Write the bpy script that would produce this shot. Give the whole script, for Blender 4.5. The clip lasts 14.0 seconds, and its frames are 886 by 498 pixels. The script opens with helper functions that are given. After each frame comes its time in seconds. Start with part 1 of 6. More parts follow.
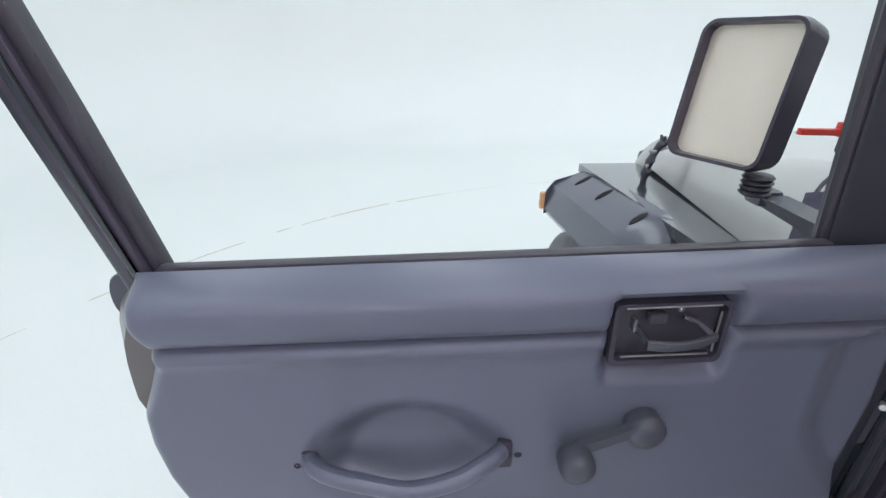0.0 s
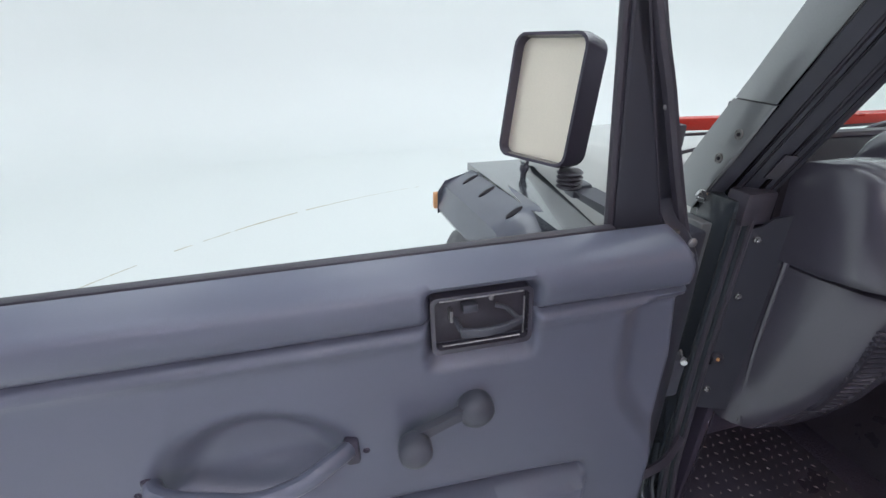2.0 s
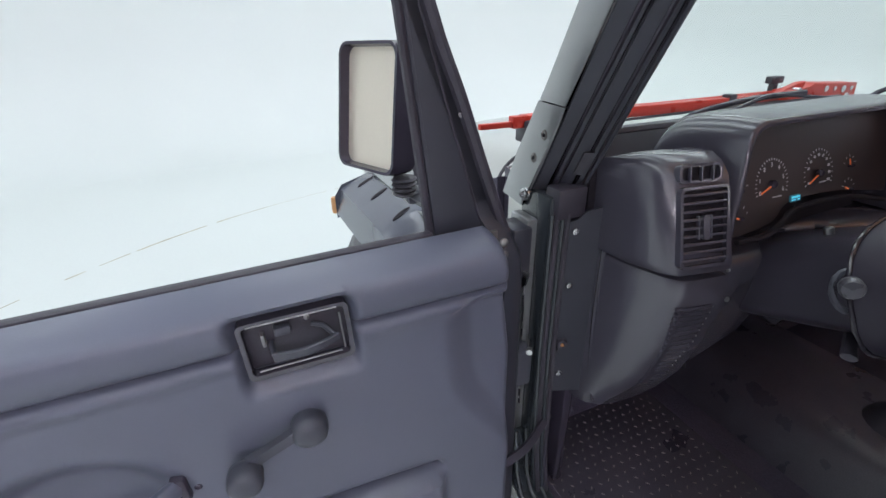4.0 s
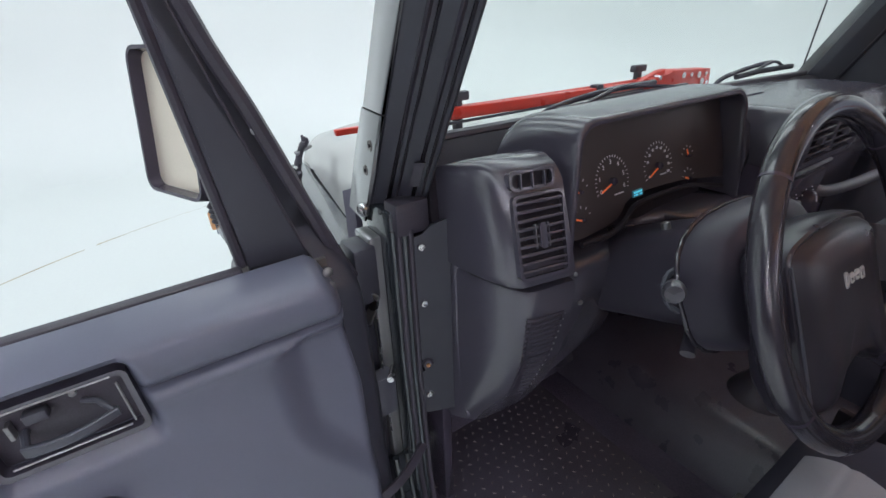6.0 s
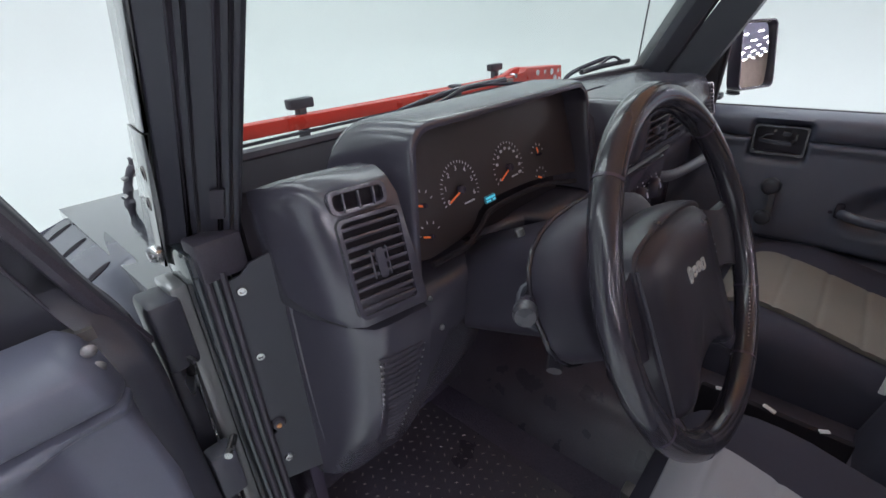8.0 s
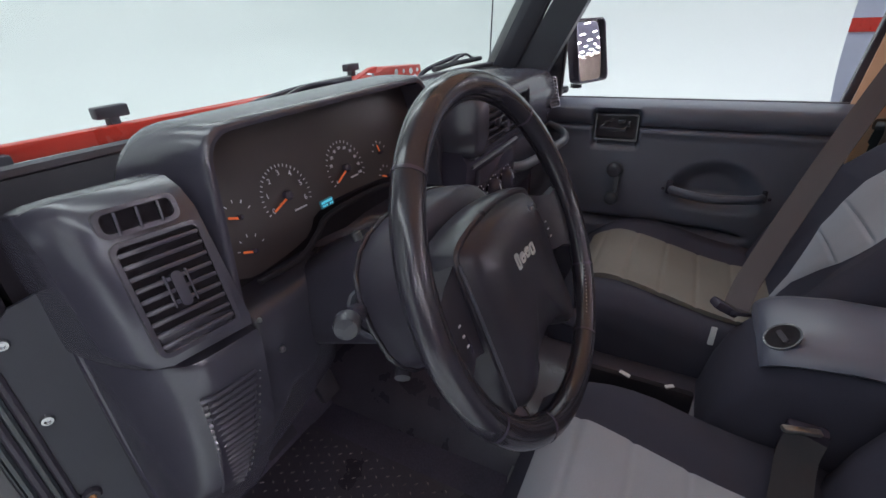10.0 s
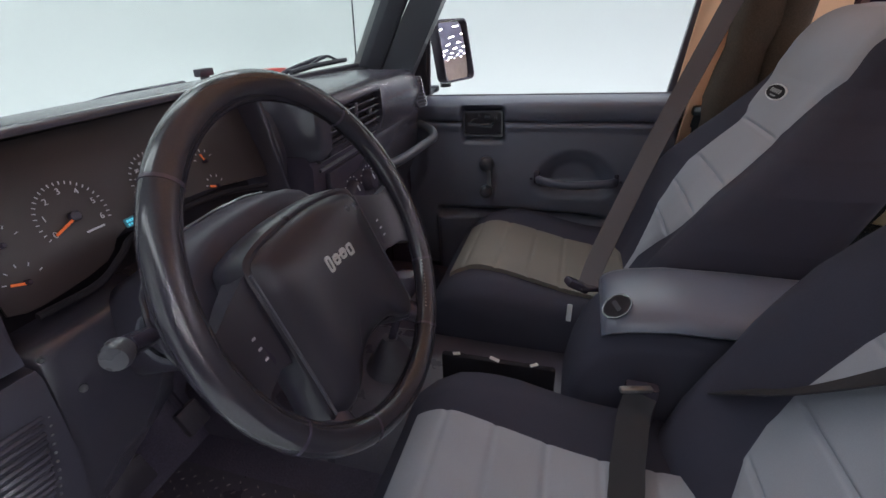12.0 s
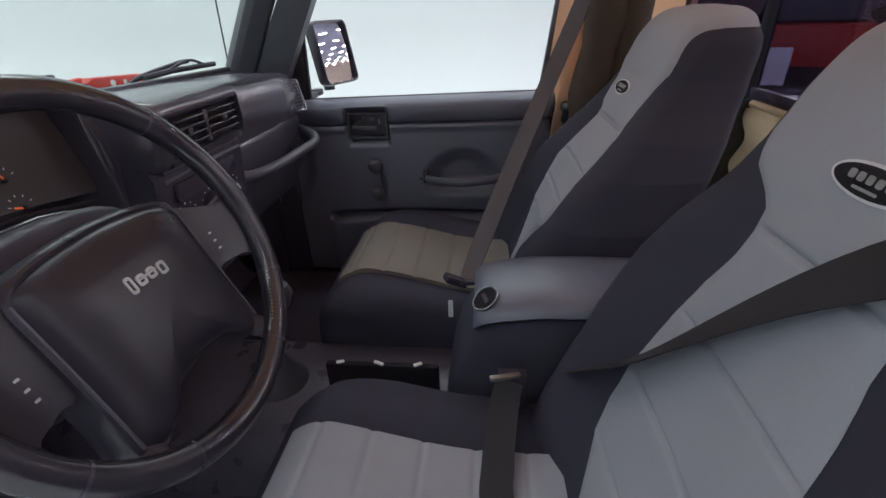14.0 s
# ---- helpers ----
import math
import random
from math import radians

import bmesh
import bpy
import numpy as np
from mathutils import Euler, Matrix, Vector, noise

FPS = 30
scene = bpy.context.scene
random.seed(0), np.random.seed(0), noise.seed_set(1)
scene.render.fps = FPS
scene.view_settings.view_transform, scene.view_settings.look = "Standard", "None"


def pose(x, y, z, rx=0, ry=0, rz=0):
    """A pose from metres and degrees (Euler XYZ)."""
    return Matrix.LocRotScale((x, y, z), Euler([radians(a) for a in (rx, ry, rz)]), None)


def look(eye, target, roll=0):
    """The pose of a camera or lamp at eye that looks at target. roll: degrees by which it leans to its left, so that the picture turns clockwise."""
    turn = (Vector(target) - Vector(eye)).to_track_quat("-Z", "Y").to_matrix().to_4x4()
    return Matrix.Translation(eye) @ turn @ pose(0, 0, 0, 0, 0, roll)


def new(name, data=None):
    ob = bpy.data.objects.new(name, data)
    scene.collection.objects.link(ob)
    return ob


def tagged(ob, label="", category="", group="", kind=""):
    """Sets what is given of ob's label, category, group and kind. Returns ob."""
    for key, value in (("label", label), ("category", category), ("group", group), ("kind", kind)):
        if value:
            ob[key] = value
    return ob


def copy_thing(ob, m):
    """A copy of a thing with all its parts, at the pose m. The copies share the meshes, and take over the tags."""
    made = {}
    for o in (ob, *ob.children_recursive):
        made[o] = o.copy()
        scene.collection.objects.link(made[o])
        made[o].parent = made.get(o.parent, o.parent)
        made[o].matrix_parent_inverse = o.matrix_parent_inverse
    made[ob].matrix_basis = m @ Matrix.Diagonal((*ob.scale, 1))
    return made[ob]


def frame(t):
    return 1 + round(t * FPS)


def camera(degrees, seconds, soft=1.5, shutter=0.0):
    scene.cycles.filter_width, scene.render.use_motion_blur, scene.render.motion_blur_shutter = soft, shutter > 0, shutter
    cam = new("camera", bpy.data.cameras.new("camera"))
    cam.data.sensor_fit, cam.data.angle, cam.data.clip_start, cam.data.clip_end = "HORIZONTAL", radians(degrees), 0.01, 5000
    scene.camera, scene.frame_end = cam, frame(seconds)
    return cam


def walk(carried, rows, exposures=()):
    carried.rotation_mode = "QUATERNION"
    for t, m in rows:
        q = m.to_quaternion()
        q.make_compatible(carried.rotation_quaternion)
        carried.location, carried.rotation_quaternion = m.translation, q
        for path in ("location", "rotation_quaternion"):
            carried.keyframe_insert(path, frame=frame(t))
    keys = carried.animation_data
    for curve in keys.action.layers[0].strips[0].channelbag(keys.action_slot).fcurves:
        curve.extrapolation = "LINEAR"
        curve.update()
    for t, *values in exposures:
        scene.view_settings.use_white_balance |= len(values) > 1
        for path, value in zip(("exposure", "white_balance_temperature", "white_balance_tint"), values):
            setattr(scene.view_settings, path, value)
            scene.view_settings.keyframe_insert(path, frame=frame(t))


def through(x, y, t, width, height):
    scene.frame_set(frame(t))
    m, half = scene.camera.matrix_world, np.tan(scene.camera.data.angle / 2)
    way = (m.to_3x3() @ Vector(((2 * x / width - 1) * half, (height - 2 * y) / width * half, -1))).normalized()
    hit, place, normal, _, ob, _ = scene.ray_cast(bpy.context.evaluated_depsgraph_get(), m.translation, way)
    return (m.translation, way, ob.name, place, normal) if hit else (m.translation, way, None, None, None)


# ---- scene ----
cam = camera(89.0, 14.0)
PATH = [
    (0, (-0.051, 0.01, 1.341), (0.124, 1.802, 0.471), 0.9),
    (0.5, (-0.026, -0.001, 1.348), (0.23, 1.782, 0.479), 0.8),
    (1, (0.004, -0.011, 1.35), (0.337, 1.761, 0.485), 0.7),
    (1.5, (0.035, -0.025, 1.357), (0.438, 1.733, 0.493), 0.5),
    (2, (0.063, -0.034, 1.359), (0.546, 1.705, 0.496), 0.4),
    (2.5, (0.097, -0.047, 1.359), (0.653, 1.672, 0.503), 0.0),
    (3, (0.132, -0.072, 1.366), (0.749, 1.625, 0.507), -0.3),
    (5.5, (0.323, -0.077, 1.382), (1.225, 1.454, 0.463), -2.1),
    (6, (0.354, -0.071, 1.382), (1.336, 1.409, 0.463), -2.0),
    (6.5, (0.387, -0.06, 1.378), (1.451, 1.362, 0.458), -2.0),
    (7, (0.418, -0.053, 1.373), (1.563, 1.305, 0.455), -2.3),
    (7.5, (0.445, -0.052, 1.37), (1.675, 1.23, 0.451), -2.3),
    (8, (0.467, -0.051, 1.365), (1.78, 1.146, 0.447), -2.3),
    (10.5, (0.545, -0.113, 1.346), (2.153, 0.637, 0.423), -2.1),
    (11, (0.556, -0.134, 1.344), (2.2, 0.529, 0.419), -2.1),
    (11.5, (0.567, -0.158, 1.34), (2.242, 0.425, 0.416), -2.2),
    (12, (0.575, -0.188, 1.34), (2.276, 0.315, 0.415), -2.3),
    (12.5, (0.586, -0.216, 1.338), (2.307, 0.208, 0.411), -2.3),
    (13, (0.597, -0.238, 1.334), (2.335, 0.105, 0.407), -2.2),
    (13.5, (0.598, -0.263, 1.334), (2.35, 0.003, 0.406), -2.3),
    (14, (0.599, -0.286, 1.334), (2.36, -0.095, 0.405), -2.2),
]
walk(cam, [(t, look(eye, target, roll)) for t, eye, target, roll in PATH])

# ---- world and light: a photo booth with a luminous ceiling, open to a workshop at the back ----
XC = 1.29                       # the car's middle line
world = bpy.data.worlds.new("booth_air")
scene.world = world
world.use_nodes = True
world.node_tree.nodes["Background"].inputs[0].default_value = (0.74, 0.83, 0.92, 1)
world.node_tree.nodes["Background"].inputs[1].default_value = 0.07


def area(name, at, size, watts, color, turn=(0, 0, 0)):
    lamp = bpy.data.lights.new(name, "AREA")
    lamp.shape, lamp.size, lamp.size_y, lamp.energy, lamp.color = "RECTANGLE", size[0], size[1], watts, color
    ob = new(name, lamp)
    ob.matrix_world = pose(*at, *turn)
    return ob


for x, watts in ((-2.6, 96), (0.2, 109), (3.0, 123), (5.8, 145)):
    area("booth_ceiling_light", (x, 1.0, 5.45), (0.9, 10.8), watts, (0.895, 0.965, 1.02))
scene.view_settings.exposure = 0.0


# ---- materials ----
def mat(name, color, rough=0.5, metal=0.0, grain=0.0, grain_size=0.002, vary=0.12, patch=0.15, spec=0.5, coat=0.0, gloss_vary=0.08):
    """Principled surface with grain relief, and colour and gloss that vary at two scales (metres)."""
    m = bpy.data.materials.new(name)
    m.use_nodes = True
    nt = m.node_tree
    n, l = nt.nodes, nt.links
    b = n["Principled BSDF"]
    b.inputs["Metallic"].default_value = metal
    b.inputs["Specular IOR Level"].default_value = spec
    b.inputs["Coat Weight"].default_value = coat
    b.inputs["Coat Roughness"].default_value = 0.06
    co = n.new("ShaderNodeTexCoord")
    big = n.new("ShaderNodeTexNoise")
    big.inputs["Scale"].default_value = 1 / patch
    big.inputs["Detail"].default_value = 4
    fine = n.new("ShaderNodeTexNoise")
    fine.inputs["Scale"].default_value = 1 / grain_size
    fine.inputs["Detail"].default_value = 2
    for t in (big, fine):
        l.new(co.outputs["Object"], t.inputs["Vector"])
    mix = n.new("ShaderNodeMixRGB")
    mix.blend_type = "MULTIPLY"
    mix.inputs[0].default_value = 1
    mix.inputs[1].default_value = (*color, 1)
    add = n.new("ShaderNodeMath")
    add.operation = "ADD"
    l.new(big.outputs["Fac"], add.inputs[0])
    l.new(fine.outputs["Fac"], add.inputs[1])
    span = n.new("ShaderNodeMapRange")
    span.inputs[1].default_value, span.inputs[2].default_value = 0.6, 1.4
    span.inputs[3].default_value, span.inputs[4].default_value = 1 - vary, 1 + vary
    l.new(add.outputs[0], span.inputs[0])
    l.new(span.outputs[0], mix.inputs[2])
    l.new(mix.outputs[0], b.inputs["Base Color"])
    gl = n.new("ShaderNodeMapRange")
    gl.inputs[1].default_value, gl.inputs[2].default_value = 0.35, 0.65
    gl.inputs[3].default_value, gl.inputs[4].default_value = max(0.02, rough - gloss_vary), min(1, rough + gloss_vary)
    l.new(big.outputs["Fac"], gl.inputs[0])
    l.new(gl.outputs[0], b.inputs["Roughness"])
    if grain:
        bump = n.new("ShaderNodeBump")
        bump.inputs["Strength"].default_value = grain
        bump.inputs["Distance"].default_value = grain_size * 0.5
        l.new(fine.outputs["Fac"], bump.inputs["Height"])
        l.new(bump.outputs[0], b.inputs["Normal"])
    return m


def cloth(name, color, through):
    """Thin fabric that lets some light through."""
    m = mat(name, color, 0.9, grain=0.3, grain_size=0.0015, vary=0.12, patch=0.1, spec=0.1)
    nt = m.node_tree
    tl = nt.nodes.new("ShaderNodeBsdfTranslucent")
    tl.inputs[0].default_value = (*color, 1)
    mx = nt.nodes.new("ShaderNodeMixShader")
    mx.inputs[0].default_value = through
    nt.links.new(nt.nodes["Principled BSDF"].outputs[0], mx.inputs[1])
    nt.links.new(tl.outputs[0], mx.inputs[2])
    nt.links.new(mx.outputs[0], nt.nodes["Material Output"].inputs[0])
    return m


def glow(name, color, strength):
    m = bpy.data.materials.new(name)
    m.use_nodes = True
    b = m.node_tree.nodes["Principled BSDF"]
    b.inputs["Base Color"].default_value = (*color, 1)
    b.inputs["Emission Color"].default_value = (*color, 1)
    b.inputs["Emission Strength"].default_value = strength
    return m


def clear_glass(name, tint=(0.96, 0.98, 0.97)):
    m = bpy.data.materials.new(name)
    m.use_nodes = True
    nt = m.node_tree
    n, l = nt.nodes, nt.links
    n.remove(n["Principled BSDF"])
    tr = n.new("ShaderNodeBsdfTransparent")
    tr.inputs[0].default_value = (*tint, 1)
    gl = n.new("ShaderNodeBsdfGlossy")
    gl.inputs["Roughness"].default_value = 0.02
    fr = n.new("ShaderNodeLayerWeight")
    fr.inputs[0].default_value = 0.25
    pw = n.new("ShaderNodeMath")
    pw.operation = "POWER"
    pw.inputs[1].default_value = 3.0
    sc = n.new("ShaderNodeMath")
    sc.operation = "MULTIPLY_ADD"
    sc.inputs[1].default_value, sc.inputs[2].default_value = 0.35, 0.02
    l.new(fr.outputs["Facing"], pw.inputs[0])
    l.new(pw.outputs[0], sc.inputs[0])
    mx = n.new("ShaderNodeMixShader")
    l.new(sc.outputs[0], mx.inputs[0])
    l.new(tr.outputs[0], mx.inputs[1])
    l.new(gl.outputs[0], mx.inputs[2])
    l.new(mx.outputs[0], n["Material Output"].inputs[0])
    return m


M_BOOTH = mat("booth_white_paint", (0.700, 0.730, 0.724), 0.75, vary=0.012, patch=2.0, grain=0.02, grain_size=0.01, spec=0.2)
M_FLOOR = mat("booth_floor_paint", (0.700, 0.730, 0.722), 0.75, vary=0.02, patch=1.2, grain=0.02, grain_size=0.02, spec=0.2)
M_GAP = mat("turntable_gap", (0.42, 0.37, 0.26), 0.8, vary=0.3, patch=0.12)
M_TRIM = mat("charcoal_door_vinyl", (0.135, 0.143, 0.196), 0.30, grain=0.15, grain_size=0.0013, vary=0.04, patch=0.3, gloss_vary=0.0)
M_DASH = mat("dark_dash_plastic", (0.066, 0.062, 0.084), 0.22, spec=1.0, grain=0.06, grain_size=0.0013, vary=0.05, patch=0.3, gloss_vary=0.0)
M_BLACK = mat("black_plastic", (0.056, 0.048, 0.072), 0.26, grain=0.10, grain_size=0.001, vary=0.05, patch=0.2, gloss_vary=0.0)
M_RUBBER = mat("black_rubber", (0.049, 0.044, 0.060), 0.42, grain=0.2, grain_size=0.0015, vary=0.25, patch=0.06)
M_LEATHER = mat("black_leather", (0.034, 0.031, 0.042), 0.15, grain=0.05, grain_size=0.0015, vary=0.10, patch=0.05, gloss_vary=0.05, spec=0.75, coat=0.0)
M_PAINT = mat("dark_green_black_paint", (0.034, 0.041, 0.050), 0.20, vary=0.08, patch=0.3, coat=0.9, spec=0.5, gloss_vary=0.03)
M_HOOD = mat("dull_grey_hood_paint", (0.53, 0.525, 0.51), 0.34, metal=0.5, vary=0.08, patch=0.35, spec=0.6, gloss_vary=0.05, coat=0.7)
M_OUTER = mat("grey_door_paint", (0.13, 0.12, 0.118), 0.35, vary=0.05, patch=0.3, coat=0.3)
M_BODY = mat("silver_grey_body_paint", (0.21, 0.215, 0.225), 0.30, metal=0.35, vary=0.05, patch=0.25, coat=1.0, spec=0.6, gloss_vary=0.03)
M_POST = mat("black_door_plastic", (0.040, 0.041, 0.056), 0.36, grain=0.15, grain_size=0.0012, vary=0.06, patch=0.2, gloss_vary=0.03)
M_GLOSS = mat("glossy_dark_trim_paint", (0.060, 0.066, 0.080), 0.16, vary=0.05, patch=0.3, coat=1.0, spec=0.7, gloss_vary=0.02)
M_SHROUD = mat("matt_black_shroud", (0.046, 0.041, 0.058), 0.42, grain=0.15, grain_size=0.001, vary=0.06, patch=0.2, gloss_vary=0.0, spec=0.22)
M_MAT = mat("dark_rubber_mat", (0.084, 0.074, 0.100), 0.34, vary=0.3, patch=0.08)
M_FLARE = mat("dark_flare_plastic", (0.075, 0.078, 0.100), 0.36, vary=0.08, grain=0.15, grain_size=0.0015, spec=0.5)
M_NEO_GREY = mat("grey_neoprene", (0.378, 0.387, 0.446), 0.9, grain=0.25, grain_size=0.0012, vary=0.07, patch=0.12, spec=0.15)
M_NEO_BLACK = mat("black_neoprene", (0.050, 0.048, 0.072), 0.85, grain=0.3, grain_size=0.0012, vary=0.12, patch=0.12, spec=0.25)
M_FENDER = mat("grey_flare_plastic", (0.090, 0.094, 0.125), 0.22, vary=0.05, patch=0.1, spec=0.6, coat=0.2, gloss_vary=0.0)
# passenger cushion insert: olive tone, darkened to carry the cabin's shade in its colour
M_NEO_OLIVE_SHADED = mat("shaded_olive_grey_neoprene", (0.238, 0.219, 0.206), 0.9, grain=0.25, grain_size=0.0012, vary=0.10, patch=0.10, spec=0.15)
M_HUB = mat("black_airbag_vinyl", (0.031, 0.028, 0.040), 0.30, grain=0.15, grain_size=0.001, vary=0.08, patch=0.15, gloss_vary=0.03, spec=0.4)
M_BELT = mat("dark_seatbelt_webbing", (0.088, 0.073, 0.084), 0.70, grain=0.5, grain_size=0.0012, vary=0.1, spec=0.3)
M_BELT_DARK = mat("dark_seatbelt_webbing_black", (0.036, 0.033, 0.040), 0.75, grain=0.5, grain_size=0.0012, vary=0.1, spec=0.3)
M_STEEL = mat("bright_steel", (0.62, 0.62, 0.63), 0.25, metal=1.0, vary=0.1, patch=0.03)
M_DULL = mat("dull_metal", (0.35, 0.35, 0.36), 0.4, metal=0.9, vary=0.2, patch=0.03)
M_KNOB = mat("grey_knob_plastic", (0.065, 0.064, 0.078), 0.30, vary=0.1, patch=0.02)
M_RED = mat("red_jack_paint", (0.55, 0.035, 0.022), 0.35, vary=0.15, patch=0.05)
M_ORANGE = mat("amber_lens", (0.80, 0.42, 0.20), 0.2, vary=0.05)
M_NEEDLE = glow("orange_needle", (0.80, 0.17, 0.05), 0.20)
M_MARK = glow("white_dial_mark", (0.50, 0.50, 0.56), 0.07)
M_CYAN = glow("cyan_display", (0.08, 0.52, 0.70), 0.7)
M_CYAN_DIM = glow("dim_cyan_display", (0.03, 0.16, 0.22), 0.25)
# print and black parts; in vents and gauge well its black is painted shade
M_NEAR_BLACK = mat("matt_black_print_and_shade", (0.024, 0.021, 0.027), 0.75, spec=0.1, vary=0.05)
M_GAUGE = mat("gauge_panel_film", (0.041, 0.032, 0.035), 0.30, vary=0.04, patch=0.1, gloss_vary=0.0, spec=0.35)
M_SILVER = mat("silver_letter_paint", (0.55, 0.55, 0.56), 0.4, metal=0.2, vary=0.05)
M_KNOB_PALE = mat("faded_badge_print", (0.30, 0.30, 0.31), 0.6, vary=0.1, patch=0.01)
M_GLASS = clear_glass("window_glass")
M_TINT = clear_glass("tinted_window_film", (0.34, 0.31, 0.40))
M_MIRROR = mat("mirror_glass", (0.86, 0.86, 0.84), 0.015, metal=1.0, vary=0.01, gloss_vary=0.0)
M_DUSTY = mat("dusty_mirror_glass", (0.90, 0.82, 0.70), 0.42, metal=0.35, vary=0.04, patch=0.08, gloss_vary=0.05)
# tread tops, much paler than the mat base under them
M_TREAD = mat("pale_tread_tops", (0.24, 0.20, 0.20), 0.30, vary=0.4, patch=0.03)
M_CARPET = mat("dark_floor_mat", (0.092, 0.082, 0.122), 0.60, gloss_vary=0.02, spec=0.3, grain=0.6, grain_size=0.004, vary=0.25, patch=0.1)
M_TAN = cloth("tan_soft_top_fabric", (0.86, 0.66, 0.52), 0.6)
M_TOP = cloth("tan_soft_top_roof", (0.80, 0.57, 0.40), 0.60)
M_BROWN = mat("dark_brown_roll_bar_pad", (0.085, 0.062, 0.048), 0.85, grain=0.4, grain_size=0.003, vary=0.35, patch=0.08)
M_CREAM = cloth("cream_folded_fabric", (0.82, 0.76, 0.62), 0.6)
M_CONCRETE = mat("workshop_concrete", (0.26, 0.26, 0.27), 0.7, vary=0.2, patch=1.0)
M_SHOPWALL = mat("workshop_wall", (0.34, 0.28, 0.25), 0.8, vary=0.2, patch=1.5)
M_SHOPCEIL = mat("workshop_ceiling", (0.46, 0.48, 0.66), 0.8, vary=0.2, patch=1.5)
M_LAMP = glow("workshop_lamp_glow", (0.97, 0.93, 0.99), 174.0)
M_PARTITION = mat("partition_paint", (0.50, 0.56, 0.68), 0.7, vary=0.06, patch=0.5)
M_WHITE = mat("white_card", (0.75, 0.75, 0.78), 0.7)
M_DARKSHOP = mat("dark_workshop_things", (0.03, 0.03, 0.04), 0.6, vary=0.4, patch=0.2)


# ---- builders ----
ROOT = {}


def thing(name, m, label, category, group="", kind=""):
    ob = new(name)
    ob.empty_display_size = 0.05
    ob.matrix_world = m
    ROOT[ob] = m.copy()
    return tagged(ob, label, category, group, kind)


def mesh_of(name, bm, material, sharp=38):
    bmesh.ops.recalc_face_normals(bm, faces=bm.faces)
    me = bpy.data.meshes.new(name)
    bm.to_mesh(me)
    bm.free()
    me.materials.append(material)
    me.shade_smooth()
    me.set_sharp_from_angle(angle=radians(sharp))
    return me


def part(name, bm, material, parent, label="", local=False, sharp=38):
    """One mesh under a thing or a part; its coordinates are the world's unless local."""
    ob = new(name, mesh_of(name, bm, material, sharp))
    ob.parent = parent
    root = parent
    while root.parent:
        root = root.parent
    if not local and parent in ROOT:
        ob.matrix_parent_inverse = ROOT[root].inverted()
    return tagged(ob, label)


def solid(name, bm, material, label, category, kind="", group="", sharp=38):
    """A thing of one mesh."""
    return tagged(new(name, mesh_of(name, bm, material, sharp)), label, category, group, kind)


def moved(bm, m):
    bmesh.ops.transform(bm, matrix=m, verts=bm.verts)
    return bm


def box(c, s, bevel=0.004, seg=2, m=None):
    """A block round c with sizes s and rounded edges."""
    bm = bmesh.new()
    bmesh.ops.create_cube(bm, size=1, matrix=Matrix.Diagonal((*s, 1)))
    if bevel:
        bmesh.ops.bevel(bm, geom=bm.edges[:], offset=min(bevel, 0.49 * min(s)), segments=seg, profile=0.5, affect="EDGES")
    return moved(bm, Matrix.Translation(c) @ (m or Matrix()))


def loft(rings, closed=True, caps=True):
    """Skin over rings of equal count."""
    bm = bmesh.new()
    vs = [[bm.verts.new(p) for p in r] for r in rings]
    k = len(rings[0])
    for a, b in zip(vs, vs[1:]):
        for i in range(k if closed else k - 1):
            j = (i + 1) % k
            bm.faces.new((a[i], a[j], b[j], b[i]))
    if caps and closed:
        bm.faces.new(vs[0][::-1])
        bm.faces.new(vs[-1])
    return bm


def tube(pts, r, n=10, flat=1.0, up=(0, 0, 1), closed=False):
    """A swept round or flattened rod; r is one radius or one for each point."""
    pts = [Vector(p) for p in pts]
    run = pts[-1] - pts[0]
    if not closed and abs(run.z) > 0.8 * run.length:
        up = (0, 1, 0)
    rs = r if isinstance(r, (list, tuple)) else [r] * len(pts)
    rings = []
    for i, p in enumerate(pts):
        if closed:
            d = pts[(i + 1) % len(pts)] - pts[i - 1]
        else:
            d = pts[min(i + 1, len(pts) - 1)] - pts[max(i - 1, 0)]
        d.normalize()
        side = d.cross(Vector(up))
        if side.length < 1e-4:
            side = d.cross(Vector((1, 0.1, 0)))
        side.normalize()
        top = side.cross(d)
        rings.append([p + side * (math.cos(a) * rs[i]) + top * (math.sin(a) * rs[i] * flat) for a in (2 * math.pi * k / n for k in range(n))])
    if closed:
        rings.append(rings[0])
    bm = loft(rings, True, not closed)
    if closed:
        bmesh.ops.remove_doubles(bm, verts=bm.verts, dist=1e-6)
    return bm


def smooth_path(pts, n=8):
    """Catmull-Rom through the points."""
    P = [Vector(p) for p in pts]
    P = [P[0] * 2 - P[1]] + P + [P[-1] * 2 - P[-2]]
    out = []
    for a, b, c, d in zip(P, P[1:], P[2:], P[3:]):
        for k in range(n):
            t = k / n
            out.append(0.5 * ((2 * b) + (c - a) * t + (2 * a - 5 * b + 4 * c - d) * t * t + (3 * b - a - 3 * c + d) * t ** 3))
    return out + [P[-2]]


